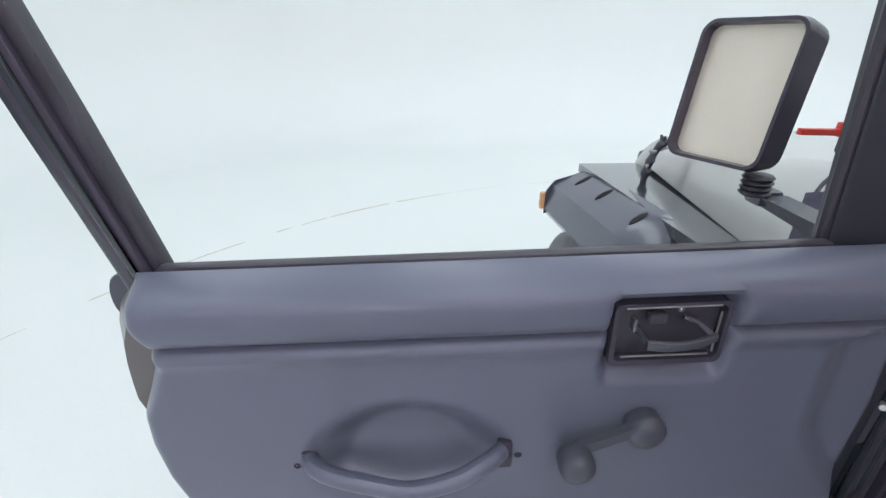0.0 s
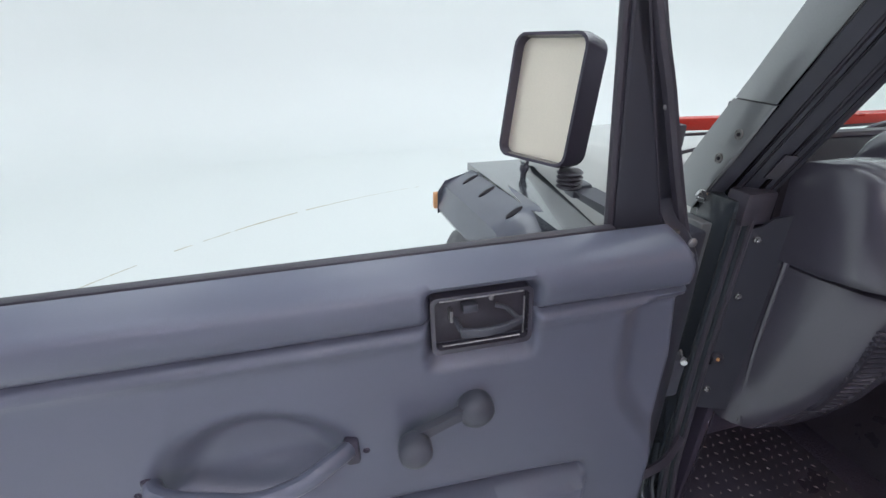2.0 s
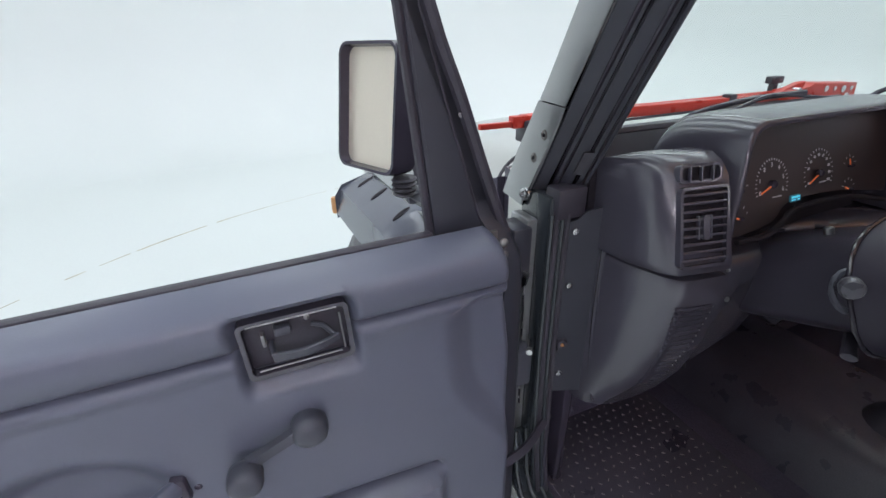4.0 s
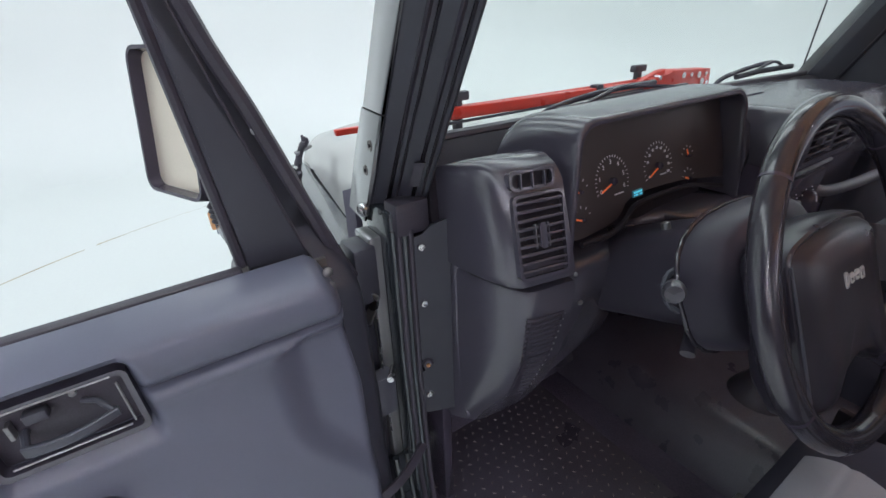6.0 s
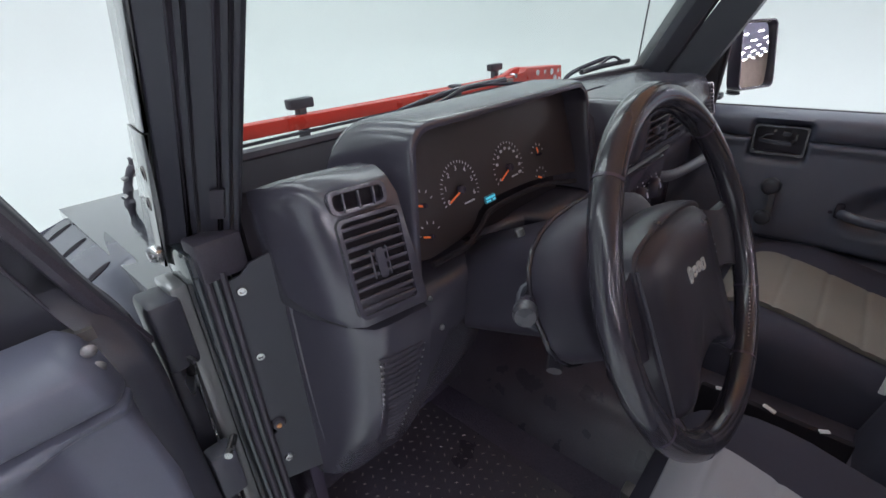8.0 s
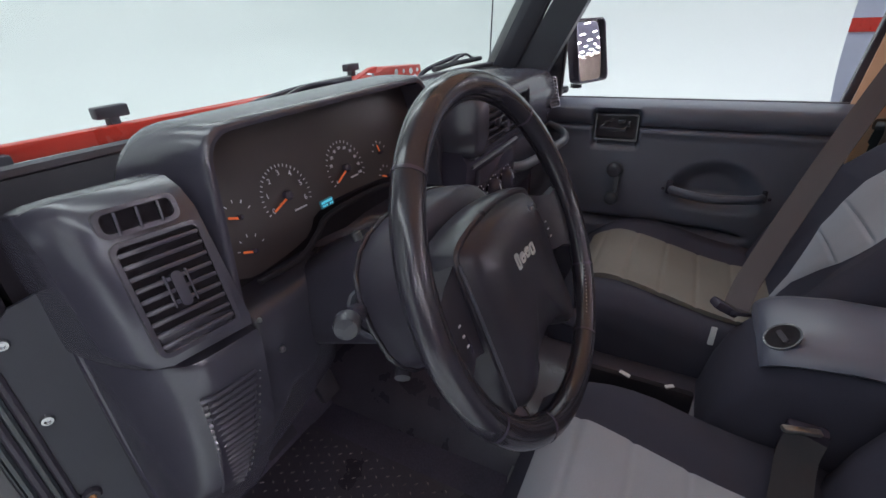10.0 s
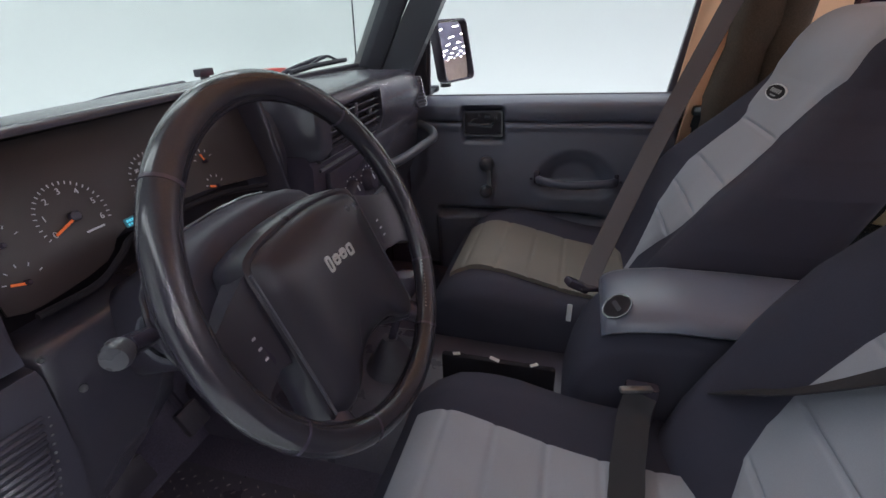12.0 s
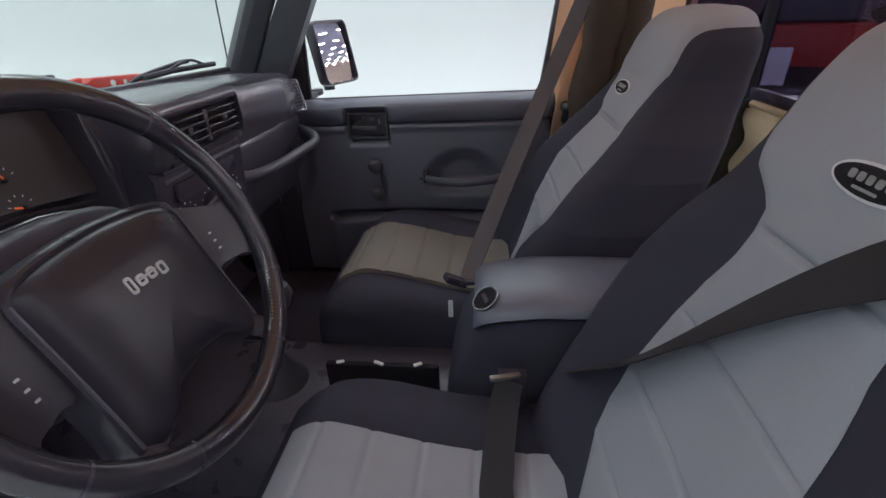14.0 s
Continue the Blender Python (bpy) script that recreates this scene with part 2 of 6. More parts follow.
def strap(pts, width, thick, face, n=8, twist=None):
    """A flat band along a smooth path; face: the way its broad side looks; twist: the way it looks at its end."""
    path = smooth_path(pts, n)
    rings = []
    for i, p in enumerate(path):
        d = (path[min(i + 1, len(path) - 1)] - path[max(i - 1, 0)]).normalized()
        look_to = Vector(face) if twist is None else Vector(face).lerp(Vector(twist), ease(0.15, 0.60, i / (len(path) - 1)))
        s = d.cross(look_to).normalized() * width / 2
        u = s.cross(d).normalized() * thick / 2
        rings.append([p - s - u, p + s - u, p + s + u, p - s + u])
    return loft(rings)


def prism(outline, depth, m=None, bevel=0.0, seg=2):
    """A plate: an outline in the local x, y plane, drawn along z by depth."""
    bm = bmesh.new()
    lo = [bm.verts.new((x, y, 0)) for x, y in outline]
    hi = [bm.verts.new((x, y, depth)) for x, y in outline]
    k = len(lo)
    bm.faces.new(lo[::-1])
    bm.faces.new(hi)
    for i in range(k):
        j = (i + 1) % k
        bm.faces.new((lo[i], lo[j], hi[j], hi[i]))
    if bevel:
        rim = [e for e in bm.edges if abs(e.verts[0].co.z - e.verts[1].co.z) < 1e-9]
        bmesh.ops.bevel(bm, geom=rim, offset=bevel, segments=seg, profile=0.5, affect="EDGES")
    return moved(bm, m) if m else bm


def rounded(w, h, r, n=5, cx=0.0, cy=0.0):
    """The outline of a rounded rectangle."""
    out = []
    for sx, sy, a0 in ((1, 1, 0), (-1, 1, 90), (-1, -1, 180), (1, -1, 270)):
        for k in range(n + 1):
            a = radians(a0 + 90 * k / n)
            out.append((cx + sx * (w / 2 - r) + r * math.cos(a), cy + sy * (h / 2 - r) + r * math.sin(a)))
    return out


def ring_plate(outer, inner, depth, m=None):
    """A frame between two outlines of equal count."""
    rings = [[(x, y, 0) for x, y in outer], [(x, y, depth) for x, y in outer], [(x, y, depth) for x, y in inner], [(x, y, 0) for x, y in inner]]
    bm = loft(rings + [rings[0]], True, False)
    bmesh.ops.remove_doubles(bm, verts=bm.verts, dist=1e-6)
    return moved(bm, m) if m else bm


def lathe(profile, n=20, m=None):
    """A turned shape about local z from (radius, z) pairs."""
    rings = [[(max(r, 1e-4) * math.cos(2 * math.pi * k / n), max(r, 1e-4) * math.sin(2 * math.pi * k / n), z) for k in range(n)] for r, z in profile]
    bm = loft(rings)
    return moved(bm, m) if m else bm


def sheet(front, back, nu, nv):
    """A closed slab between two surfaces given as functions of s, t in 0..1."""
    bm = bmesh.new()
    A = [[bm.verts.new(front(i / nu, j / nv)) for j in range(nv + 1)] for i in range(nu + 1)]
    B = [[bm.verts.new(back(i / nu, j / nv)) for j in range(nv + 1)] for i in range(nu + 1)]
    for i in range(nu):
        for j in range(nv):
            bm.faces.new((A[i][j], A[i + 1][j], A[i + 1][j + 1], A[i][j + 1]))
            bm.faces.new((B[i][j + 1], B[i + 1][j + 1], B[i + 1][j], B[i][j]))
    for i in range(nu):
        bm.faces.new((A[i + 1][0], A[i][0], B[i][0], B[i + 1][0]))
        bm.faces.new((A[i][nv], A[i + 1][nv], B[i + 1][nv], B[i][nv]))
    for j in range(nv):
        bm.faces.new((A[0][j], A[0][j + 1], B[0][j + 1], B[0][j]))
        bm.faces.new((A[nu][j + 1], A[nu][j], B[nu][j], B[nu][j + 1]))
    return bm


def lerp(table, x):
    """Linear reading of a table of (x, y) pairs in rising x."""
    return float(np.interp(x, [a for a, _ in table], [b for _, b in table]))


def ease(a, b, x):
    t = min(1.0, max(0.0, (x - a) / (b - a)))
    return t * t * (3 - 2 * t)


# axes for plates: local x, y, z to the world
def axes(at, x, y, z):
    m = Matrix((Vector(x).normalized(), Vector(y).normalized(), Vector(z).normalized())).transposed().to_4x4()
    return Matrix.Translation(at) @ m


def bolt(at, normal, r=0.006, name="bolt", parent=None, material=None):
    q = Vector(normal).to_track_quat("Z", "Y").to_matrix().to_4x4()
    prof = [(r, 0), (r, r * 0.4), (r * 0.8, r * 0.75), (r * 0.45, r * 0.8), (r * 0.4, r * 0.45)]
    return part(name, lathe(prof, 12, Matrix.Translation(at) @ q), material or M_STEEL, parent)


# ---- the booth and the workshop behind it ----
def cyc_path(inset=0.0):
    """The booth's wall in plan: front, rounded corners, two sides, open at the back."""
    xl, xr, yf, yb, r = -4.4 + inset, 6.6 - inset, 6.8 - inset, -1.35, 2.8
    pts = [(xl, -0.8)]
    for k in range(13):
        a = radians(180 - 90 * k / 12)
        pts.append((xl + r + r * math.cos(a), yf - r + r * math.sin(a)))
    for k in range(13):
        a = radians(90 - 90 * k / 12)
        pts.append((xr - r + r * math.cos(a), yf - r + r * math.sin(a)))
    return pts + [(xr, yb)]


def booth_wall():
    prof = [(1.2 - 1.2 * math.sin(radians(a)), 1.2 - 1.2 * math.cos(radians(a))) for a in range(0, 91, 9)] + [(0.0, 2.5), (0.0, 5.6)]
    rings = [[(x, y, z) for x, y in cyc_path(i)] for i, z in prof] + [[(x, y, z) for x, y in cyc_path(-0.15)] for z in (5.6, 0.0)]
    bm = loft(list(map(list, zip(*rings))), True, True)
    return tagged(new("wall_booth", mesh_of("wall_booth", bm, M_BOOTH)), "seamless curved white wall of a photo booth", "wall", kind="structure")


booth_wall()
solid("ceiling_booth", box((1.1, 1.0, 5.68), (11.3, 11.0, 0.12), 0.0), M_BOOTH, "white booth ceiling above the light strips", "ceiling", "structure")
solid("floor_booth", box((1.2, 1.0, -0.06), (11.2, 11.0, 0.12), 0.0), M_FLOOR, "white painted floor of a photo booth", "floor", "structure")
RT, TC = 4.67, (2.1, -0.4)      # the turntable's radius and middle
gap = bmesh.new()
rnd = random.Random(5)
width, skip = 0.010, 0
for k in range(720):
    # a worn joint: its width wanders and dust closes it here and there
    width = min(0.016, max(0.003, width + rnd.uniform(-0.003, 0.003)))
    skip = skip - 1 if skip > 0 else (rnd.randint(1, 7) if rnd.random() < 0.07 else 0)
    if skip or TC[0] + RT * math.cos(2 * math.pi * k / 720) > 5.3 or TC[1] + RT * math.sin(2 * math.pi * k / 720) < -4.3:
        continue
    a0, a1 = 2 * math.pi * k / 720, 2 * math.pi * (k + 1) / 720
    gap.faces.new([gap.verts.new((TC[0] + r * math.cos(a), TC[1] + r * math.sin(a), 0.0015)) for r, a in ((RT, a0), (RT + width, a0), (RT + width, a1), (RT, a1))])
solid("turntable_gap", gap, M_GAP, "thin dusty gap ring of a car turntable in the floor", "floor joint", "structure")

solid("floor_workshop", box((1.0, -19.0, -0.07), (60, 29.0, 0.12), 0.0), M_CONCRETE, "grey concrete workshop floor", "floor", "structure")
solid("floor_side", box((26.7, 1.0, -0.07), (39.8, 11.0, 0.12), 0.0), M_CONCRETE, "grey concrete workshop floor beside the booth", "floor", "structure")
solid("floor_left", box((-16.7, 1.0, -0.07), (24.6, 11.0, 0.12), 0.0), M_CONCRETE, "grey concrete workshop floor on the open side of the booth", "floor", "structure")
solid("ceiling_left", box((-16.9, 1.0, 6.6), (24.2, 12.2, 0.2), 0.0), M_SHOPCEIL, "grey-blue steel workshop ceiling on the open side of the booth", "ceiling", "structure")
solid("wall_back", box((1.0, -33.6, 3.2), (60, 0.2, 6.6), 0.0), M_SHOPWALL, "brown workshop back wall", "wall", "structure")
solid("wall_side_left", box((-28.9, -14.0, 3.2), (0.2, 39, 6.6), 0.0), M_SHOPWALL, "brown workshop side wall", "wall", "structure")
solid("wall_side_right", box((30.9, -14.0, 3.2), (0.2, 39, 6.6), 0.0), M_SHOPWALL, "brown workshop side wall", "wall", "structure")
solid("ceiling_workshop", box((1.0, -19.3, 6.6), (60, 28.4, 0.2), 0.0), M_SHOPCEIL, "grey-blue steel workshop ceiling", "ceiling", "structure")
solid("ceiling_side", box((26.7, 1.0, 6.6), (39.8, 12.2, 0.2), 0.0), M_SHOPCEIL, "grey-blue steel workshop ceiling beside the booth", "ceiling", "structure")
solid("wall_partition", box((9.1, -2.45, 1.4), (0.1, 2.1, 2.8), 0.0), M_PARTITION, "pale blue-grey partition beside the booth", "wall", "structure")
solid("trim_partition", box((9.03, -2.45, 1.05), (0.03, 2.1, 0.17), 0.0), M_RED, "red painted band on the partition", "trim", "structure")


def workshop_lamp():
    t = thing("ceiling_lamp", pose(0, 0, 5.9), "long white lamp hanging from the workshop ceiling", "lamp", "workshop lamps")
    part("shade", loft([[(x, y, z) for y, z in ((-0.06, 0.0), (-0.04, 0.12), (0.04, 0.12), (0.06, 0.0))] for x in (-0.60, 0.60)]), M_DULL, t, local=True)
    part("tube_light", box((0, 0, -0.015), (1.10, 0.06, 0.020), 0.004), M_LAMP, t, "glowing white lamp", local=True)
    for x in (-0.40, 0.40):
        part("rod", tube([(x, 0, 0.11), (x, 0, 0.61)], 0.012, 8), M_DULL, t, local=True)
    return t


first_lamp = workshop_lamp()
lamp_spots = [(-9 + 3.15 * i, -7 - 3 * j) for j in range(9) for i in range(11)]
first_lamp.matrix_world = pose(lamp_spots[0][0], lamp_spots[0][1], 5.9)
for x, y in lamp_spots[1:]:
    copy_thing(first_lamp, pose(x, y, 5.9))


# ---- doors: u from the hinge to the latch, v inward, z up from the hinge's reference ----
BELT = 0.058
REAR = [(-0.60, 0.73), (-0.52, 0.768), (-0.42, 0.838), (-0.33, 0.899), (-0.252, 0.936), (-0.212, 0.946), (-0.158, 0.950), (-0.118, 0.946), (-0.092, 0.933), (-0.046, 0.912), (-0.027, 0.910), (0.013, 0.918), (0.046, 0.914), (0.058, 0.906)]
OUTER = [(-0.60, 0.75), (-0.42, 0.86), (-0.25, 0.965), (-0.16, 1.002), (-0.12, 1.012), (-0.05, 1.005), (-0.01, 0.988), (0.02, 0.955), (0.04, 0.92)]
FRONT = [(-0.60, 0.090), (-0.30, 0.076), (-0.15, 0.070), (-0.02, 0.082), (0.015, 0.088), (0.040, 0.098), (0.058, 0.118)]


def panel_v(u, z):
    """How far the trim stands inward."""
    if z > -0.022:                                   # padded belt roll
        k = (z + 0.022) / 0.08
        v = 0.046 + 0.012 * math.sin(math.pi * min(1, k * 1.15)) - 0.034 * max(0, (k - 0.62) / 0.28) ** 2
        v -= 0.006 * max(0, 1 - k / 0.10)
    else:
        v = 0.045 + 0.006 * math.exp(-((z + 0.034) / 0.010) ** 2)
        v -= 0.010 * math.exp(-((z + 0.022) / 0.0035) ** 2)
        # smooth sunk area towards the hinge
        edge = 0.178 - 0.095 * ease(-0.15, -0.36, z) - 0.02 * ease(-0.05, -0.03, z)
        v -= 0.017 * (1 - ease(edge - 0.040, edge + 0.006, u)) * ease(-0.022, -0.045, z)
        # round hollow behind the pull strap
        d = math.hypot((u - 0.642) / 1.12, (z + 0.215))
        v -= 0.036 * (1 - ease(0.060, 0.118, d)) * ease(-0.262, -0.195, z)
        # map pocket
        pk = ease(0.195, 0.215, u) * (1 - ease(0.70, 0.76, u))
        lip = -0.325 - 0.03 * (1 - math.sin(math.pi * min(1, max(0, (u - 0.2) / 0.5))) ** 0.5) * 0.3
        v += pk * (0.022 * (1 - ease(lip - 0.002, lip + 0.006, z)) - 0.03 * math.exp(-((z - lip - 0.012) / 0.009) ** 2))
    # handle hollow with a scooped lip under it
    iu = ease(0.288, 0.304, u) * (1 - ease(0.416, 0.432, u))
    iz = ease(-0.077, -0.061, z) * (1 - ease(0.013, 0.029, z))
    v = v * (1 - iu * iz) + 0.026 * iu * iz
    iz2 = ease(-0.089, -0.081, z) * (1 - ease(-0.071, -0.055, z))
    v -= 0.010 * iu * iz2
    # edges round away
    ur, uf = lerp(REAR, z), lerp(FRONT, z)
    v -= 0.028 * (max(0, 1 - (ur - u) / 0.022) ** 2 + max(0, 1 - (u - uf) / 0.016) ** 2)
    return max(v, 0.0065)


def door(name, m, side, label):
    """side 1: the inside lies at +v; -1: the mirrored door."""
    t = thing(name, m, label, "car door")
    S = Matrix.Diagonal((1, side, 1, 1))

    def put(pname, bm, material, parent=t, lab="", sharp=38):
        moved(bm, S)
        return part(pname, bm, material, parent, lab, local=True, sharp=sharp)

    zs = sorted(set([round(-0.56 + 0.610 * k / 95, 5) for k in range(96)] + [-0.0255, -0.022, -0.0185]))

    def front(s, q):
        z = float(np.interp(q * (len(zs) - 1), range(len(zs)), zs))
        u = lerp(FRONT, z) + s * (lerp(REAR, z) - lerp(FRONT, z))
        return (u, panel_v(u, z), z)

    def back(s, q):
        z = float(np.interp(q * (len(zs) - 1), range(len(zs)), zs))
        return (lerp(FRONT, z) + s * (lerp(REAR, z) - lerp(FRONT, z)), 0.005, z)
    panel = put("door_panel", sheet(front, back, 190, len(zs) - 1), M_TRIM, lab="charcoal vinyl door trim with a padded belt", sharp=60)

    # painted outer shell
    def skin(v0, bulge, grow):
        def f(s, q):
            z = -0.60 + 0.636 * q
            u = 0.085 + s * (lerp(OUTER, z) + grow - 0.085)
            return (u, v0 - bulge * math.sin(math.pi * (0.15 + 0.8 * q)), z)
        return f
    put("outer_skin", sheet(skin(0.002, 0.0, -0.045), skin(-0.040, 0.022, -0.008), 24, 24), M_OUTER, lab="dull grey painted outer skin")
    # door handle outside, seen past the rear edge
    put("outer_handle", loft([[(0.975 + 0.018 * math.cos(a) * k, v, -0.014 + 0.034 * math.sin(a) * k) for a in (2 * math.pi * i / 20 for i in range(20))] for v, k in ((-0.050, 1.0), (-0.066, 1.0), (-0.074, 0.9))]), M_FLARE)

    # belt weatherstrip
    put("belt_seal", box((0.535, -0.006, 0.046), (0.72, 0.016, 0.012), 0.004), M_RUBBER)
    put("belt_seal", box((0.535, -0.016, 0.040), (0.72, 0.014, 0.012), 0.003), M_RUBBER)

    # window frame: front post with its triangle, rear post, top rail
    TOP = 0.47
    fr = [(0.056, 0.020), (0.070, 0.036), (0.168, 0.036), (0.184, 0.306), (0.198, TOP), (0.194, TOP + 0.035), (0.150, 0.306), (0.118, 0.209), (0.094, 0.130)]
    put("front_window_post", prism([(x, z) for x, z in fr], 0.026, axes((0, -0.016, 0), (1, 0, 0), (0, 0, 1), (0, -1, 0)), 0.006), M_POST, lab="black triangular front window post")
    put("post_seal", tube([(0.173, -0.022, 0.045), (0.1885, -0.022, 0.306), (0.203, -0.022, TOP)], 0.006, 8), M_RUBBER)
    put("post_crease", tube([(0.098, -0.0155, 0.030), (0.134, -0.0155, 0.170), (0.166, -0.0155, 0.306), (0.192, -0.0155, TOP)], 0.0016, 6), M_RUBBER)
    put("post_seal", tube(smooth_path([(0.054, -0.012, -0.01), (0.072, -0.014, 0.040), (0.100, -0.016, 0.130), (0.124, -0.016, 0.209), (0.156, -0.016, 0.306), (0.200, -0.016, TOP + 0.03)], 4), 0.0085, 8), M_RUBBER)
    put("post_screw", lathe([(0.004, 0), (0.004, 0.002), (0.002, 0.003)], 10, axes((0.124, -0.0155, 0.190), (1, 0, 0), (0, 0, 1), (0, 1, 0))), M_DULL)

    def bar(name2, u0, u1, v0, v1, material, z0=0.03):
        k, back = (0.225, 0.0) if side > 0 else (0.150, -0.022)
        rr = [[(a + back + k * (z - 0.046), v, z) for a, v in ((u0, v0), (u1, v0), (u1, v1), (u0, v1))] for z in (z0, 0.2, TOP + 0.02)]
        b = loft(rr)
        bmesh.ops.bevel(b, geom=[e for e in b.edges if abs(e.verts[0].co.z - e.verts[1].co.z) > 0.05], offset=0.004, segments=2, profile=0.5, affect="EDGES")
        return put(name2, b, material)
    if side > 0:
        bar("rear_window_post", 0.909, 0.936, -0.040, -0.006, M_BLACK)
        bar("rear_post_channel", 0.894, 0.9095, -0.034, -0.014, M_RUBBER, 0.04)
        bar("rear_post_rib", 0.917, 0.925, -0.006, -0.001, M_PAINT, 0.04)
        bar("rear_post_flange", 0.936, 0.953, -0.044, -0.018, M_PAINT, 0.0)
    else:
        bar("rear_window_post", 0.894, 0.912, -0.036, -0.012, M_BLACK)
    put("top_rail", tube([(0.198, -0.026, TOP + 0.015), (0.4, -0.026, TOP + 0.03), (0.7, -0.026, TOP + 0.03), (1.02, -0.026, TOP + 0.015)], 0.022, 8), M_BLACK)

    # inside handle in its cup
    cup = put("handle_bezel", ring_plate(rounded(0.122, 0.078, 0.008, 4, 0.360, -0.022), rounded(0.112, 0.067, 0.006, 4, 0.360, -0.021), 0.014, axes((0, 0.044, 0), (1, 0, 0), (0, 0, 1), (0, -1, 0))), M_DASH, lab="recessed black handle bezel")
    put("cup_floor", box((0.360, 0.0285, -0.020), (0.112, 0.004, 0.066), 0.001), M_RUBBER, cup)
    put("latch_lever", loft([[(0.389 - 0.074 * q, 0.050 + 0.012 * math.sin(math.pi * (0.15 + 0.8 * q)) + dv, -0.025 + 0.004 * q + dz * (1 - 0.25 * q)) for dv, dz in ((-0.002, -0.0055), (0.0015, -0.0060), (0.003, -0.0045), (0.003, 0.0045), (0.0015, 0.0060), (-0.002, 0.0055))] for q in (k / 10 for k in range(11))]), M_FLARE, cup, "black flat pull lever")
    put("lever_arm", tube([(0.318, 0.052, -0.021), (0.330, 0.040, -0.010), (0.342, 0.034, -0.008)], 0.0030, 8), M_FLARE, cup)
    put("lever_arm", tube([(0.387, 0.053, -0.025), (0.390, 0.036, -0.022), (0.390, 0.030, -0.022)], 0.0036, 8), M_FLARE, cup)
    put("lock_slider", box((0.374, 0.038, -0.003), (0.018, 0.012, 0.011), 0.002), M_FLARE, cup)
    put("lock_post", box((0.396, 0.036, -0.012), (0.004, 0.010, 0.016), 0.001), M_DULL, cup)
    put("cup_screw", lathe([(0.0032, 0), (0.0032, 0.002), (0.0015, 0.003)], 10, axes((0.346, 0.031, 0.001), (1, 0, 0), (0, 0, 1), (0, 1, 0))), M_DULL, cup)
    # rim highlight of the driver's cup, laid on as thin bright metal lines
    if side > 0:
        put("cup_rim_glint", tube([(0.310, 0.0435, -0.046), (0.310, 0.0435, 0.004)], 0.0012, 6), M_DULL, cup)
        put("cup_rim_glint", tube([(0.410, 0.0440, 0.0125), (0.312, 0.0440, 0.0125)], 0.0011, 6), M_DULL, cup)
        put("cup_rim_glint", tube([(0.408, 0.0435, -0.049), (0.314, 0.0435, -0.049)], 0.0011, 6), M_DULL, cup)

    cup.location.z -= 0.005

    # pull strap
    ps = put("pull_strap", tube(smooth_path([(u, v, z if side > 0 else -0.200 + 0.25 * (z + 0.200)) for u, v, z in ((0.760, 0.043, -0.190), (0.749, 0.060, -0.186), (0.725, 0.071, -0.188), (0.688, 0.076, -0.196), (0.643, 0.078, -0.207), (0.592, 0.076, -0.197), (0.562, 0.070, -0.184), (0.541, 0.058, -0.181), (0.531, 0.043, -0.187))], 6), 0.0105, 12, 1.35, (0, 0.4, 1)), M_TRIM, lab="curved charcoal pull handle")
    put("strap_end", box((0.763, 0.044, -0.192), (0.012, 0.010, 0.036), 0.004), M_BLACK, ps)
    put("strap_end", box((0.529, 0.046, -0.189), (0.018, 0.016, 0.040), 0.005), M_BLACK, ps)
    for uu, zz in ((0.777, -0.198), (0.512, -0.196)):
        put("strap_screw", lathe([(0.0045, 0), (0.0045, 0.001), (0.003, 0.002), (0.0015, 0.0005)], 12, axes((uu, 0.0445, zz), (1, 0, 0), (0, 0, 1), (0, 1, 0))), M_BLACK, ps)

    # window crank
    PB, PA = Vector((0.372, 0.045, -0.148)), (Vector((0.453, 0.050, -0.176)) if side > 0 else Vector((0.374, 0.050, -0.233)))
    ck = put("window_crank", lathe([(0.0215, 0), (0.0227, 0.006), (0.0227, 0.016), (0.0212, 0.0215), (0.0170, 0.0255), (0.0100, 0.0278), (0.002, 0.0285)], 28, axes(PB, (1, 0, 0), (0, 0, 1), (0, 1, 0))), M_FLARE, lab="black window crank with a round knob")
    dirv = (PA - PB).normalized()
    side_v = Vector((0, 1, 0)).cross(dirv)
    reach = (PA - PB).length / 2
    arm = [(-reach + reach * 2 * k / 10, 0.0100 - 0.0022 * math.sin(math.pi * k / 10)) for k in range(11)]
    put("crank_arm", prism([(x, y) for x, y in arm] + [(x, -y + 0.003) for x, y in arm[::-1]], 0.011, axes((PA + PB) / 2 + Vector((0, 0.010, 0)) + side_v * (0.0105 if side_v.z > 0 else -0.0105), dirv, side_v, (0, 1, 0)), 0.004, 3), M_FLARE, ck)
    put("crank_knob", lathe([(0.014, 0.008), (0.0190, 0.013), (0.0205, 0.019), (0.0206, 0.031), (0.0192, 0.037), (0.0150, 0.0410), (0.0085, 0.0430), (0.002, 0.0435)], 28, axes(PA, (1, 0, 0), (0, 0, 1), (0, 1, 0))), M_FLARE, ck)

    # hinge-side details
    edge_line = smooth_path([(0.066, 0, -0.56), (0.0600, 0, -0.30), (0.0565, 0, -0.15), (0.0545, 0, -0.03), (0.062, 0, 0.02), (0.076, 0, 0.06), (0.094, 0, 0.130), (0.118, 0, 0.209), (0.150, 0, 0.306), (0.194, 0, 0.505)], 4)
    rings = []
    for p in edge_line:
        k = ease(-0.02, 0.07, p.z)
        va, vb = 0.020 - 0.036 * k, -0.058 + 0.010 * k
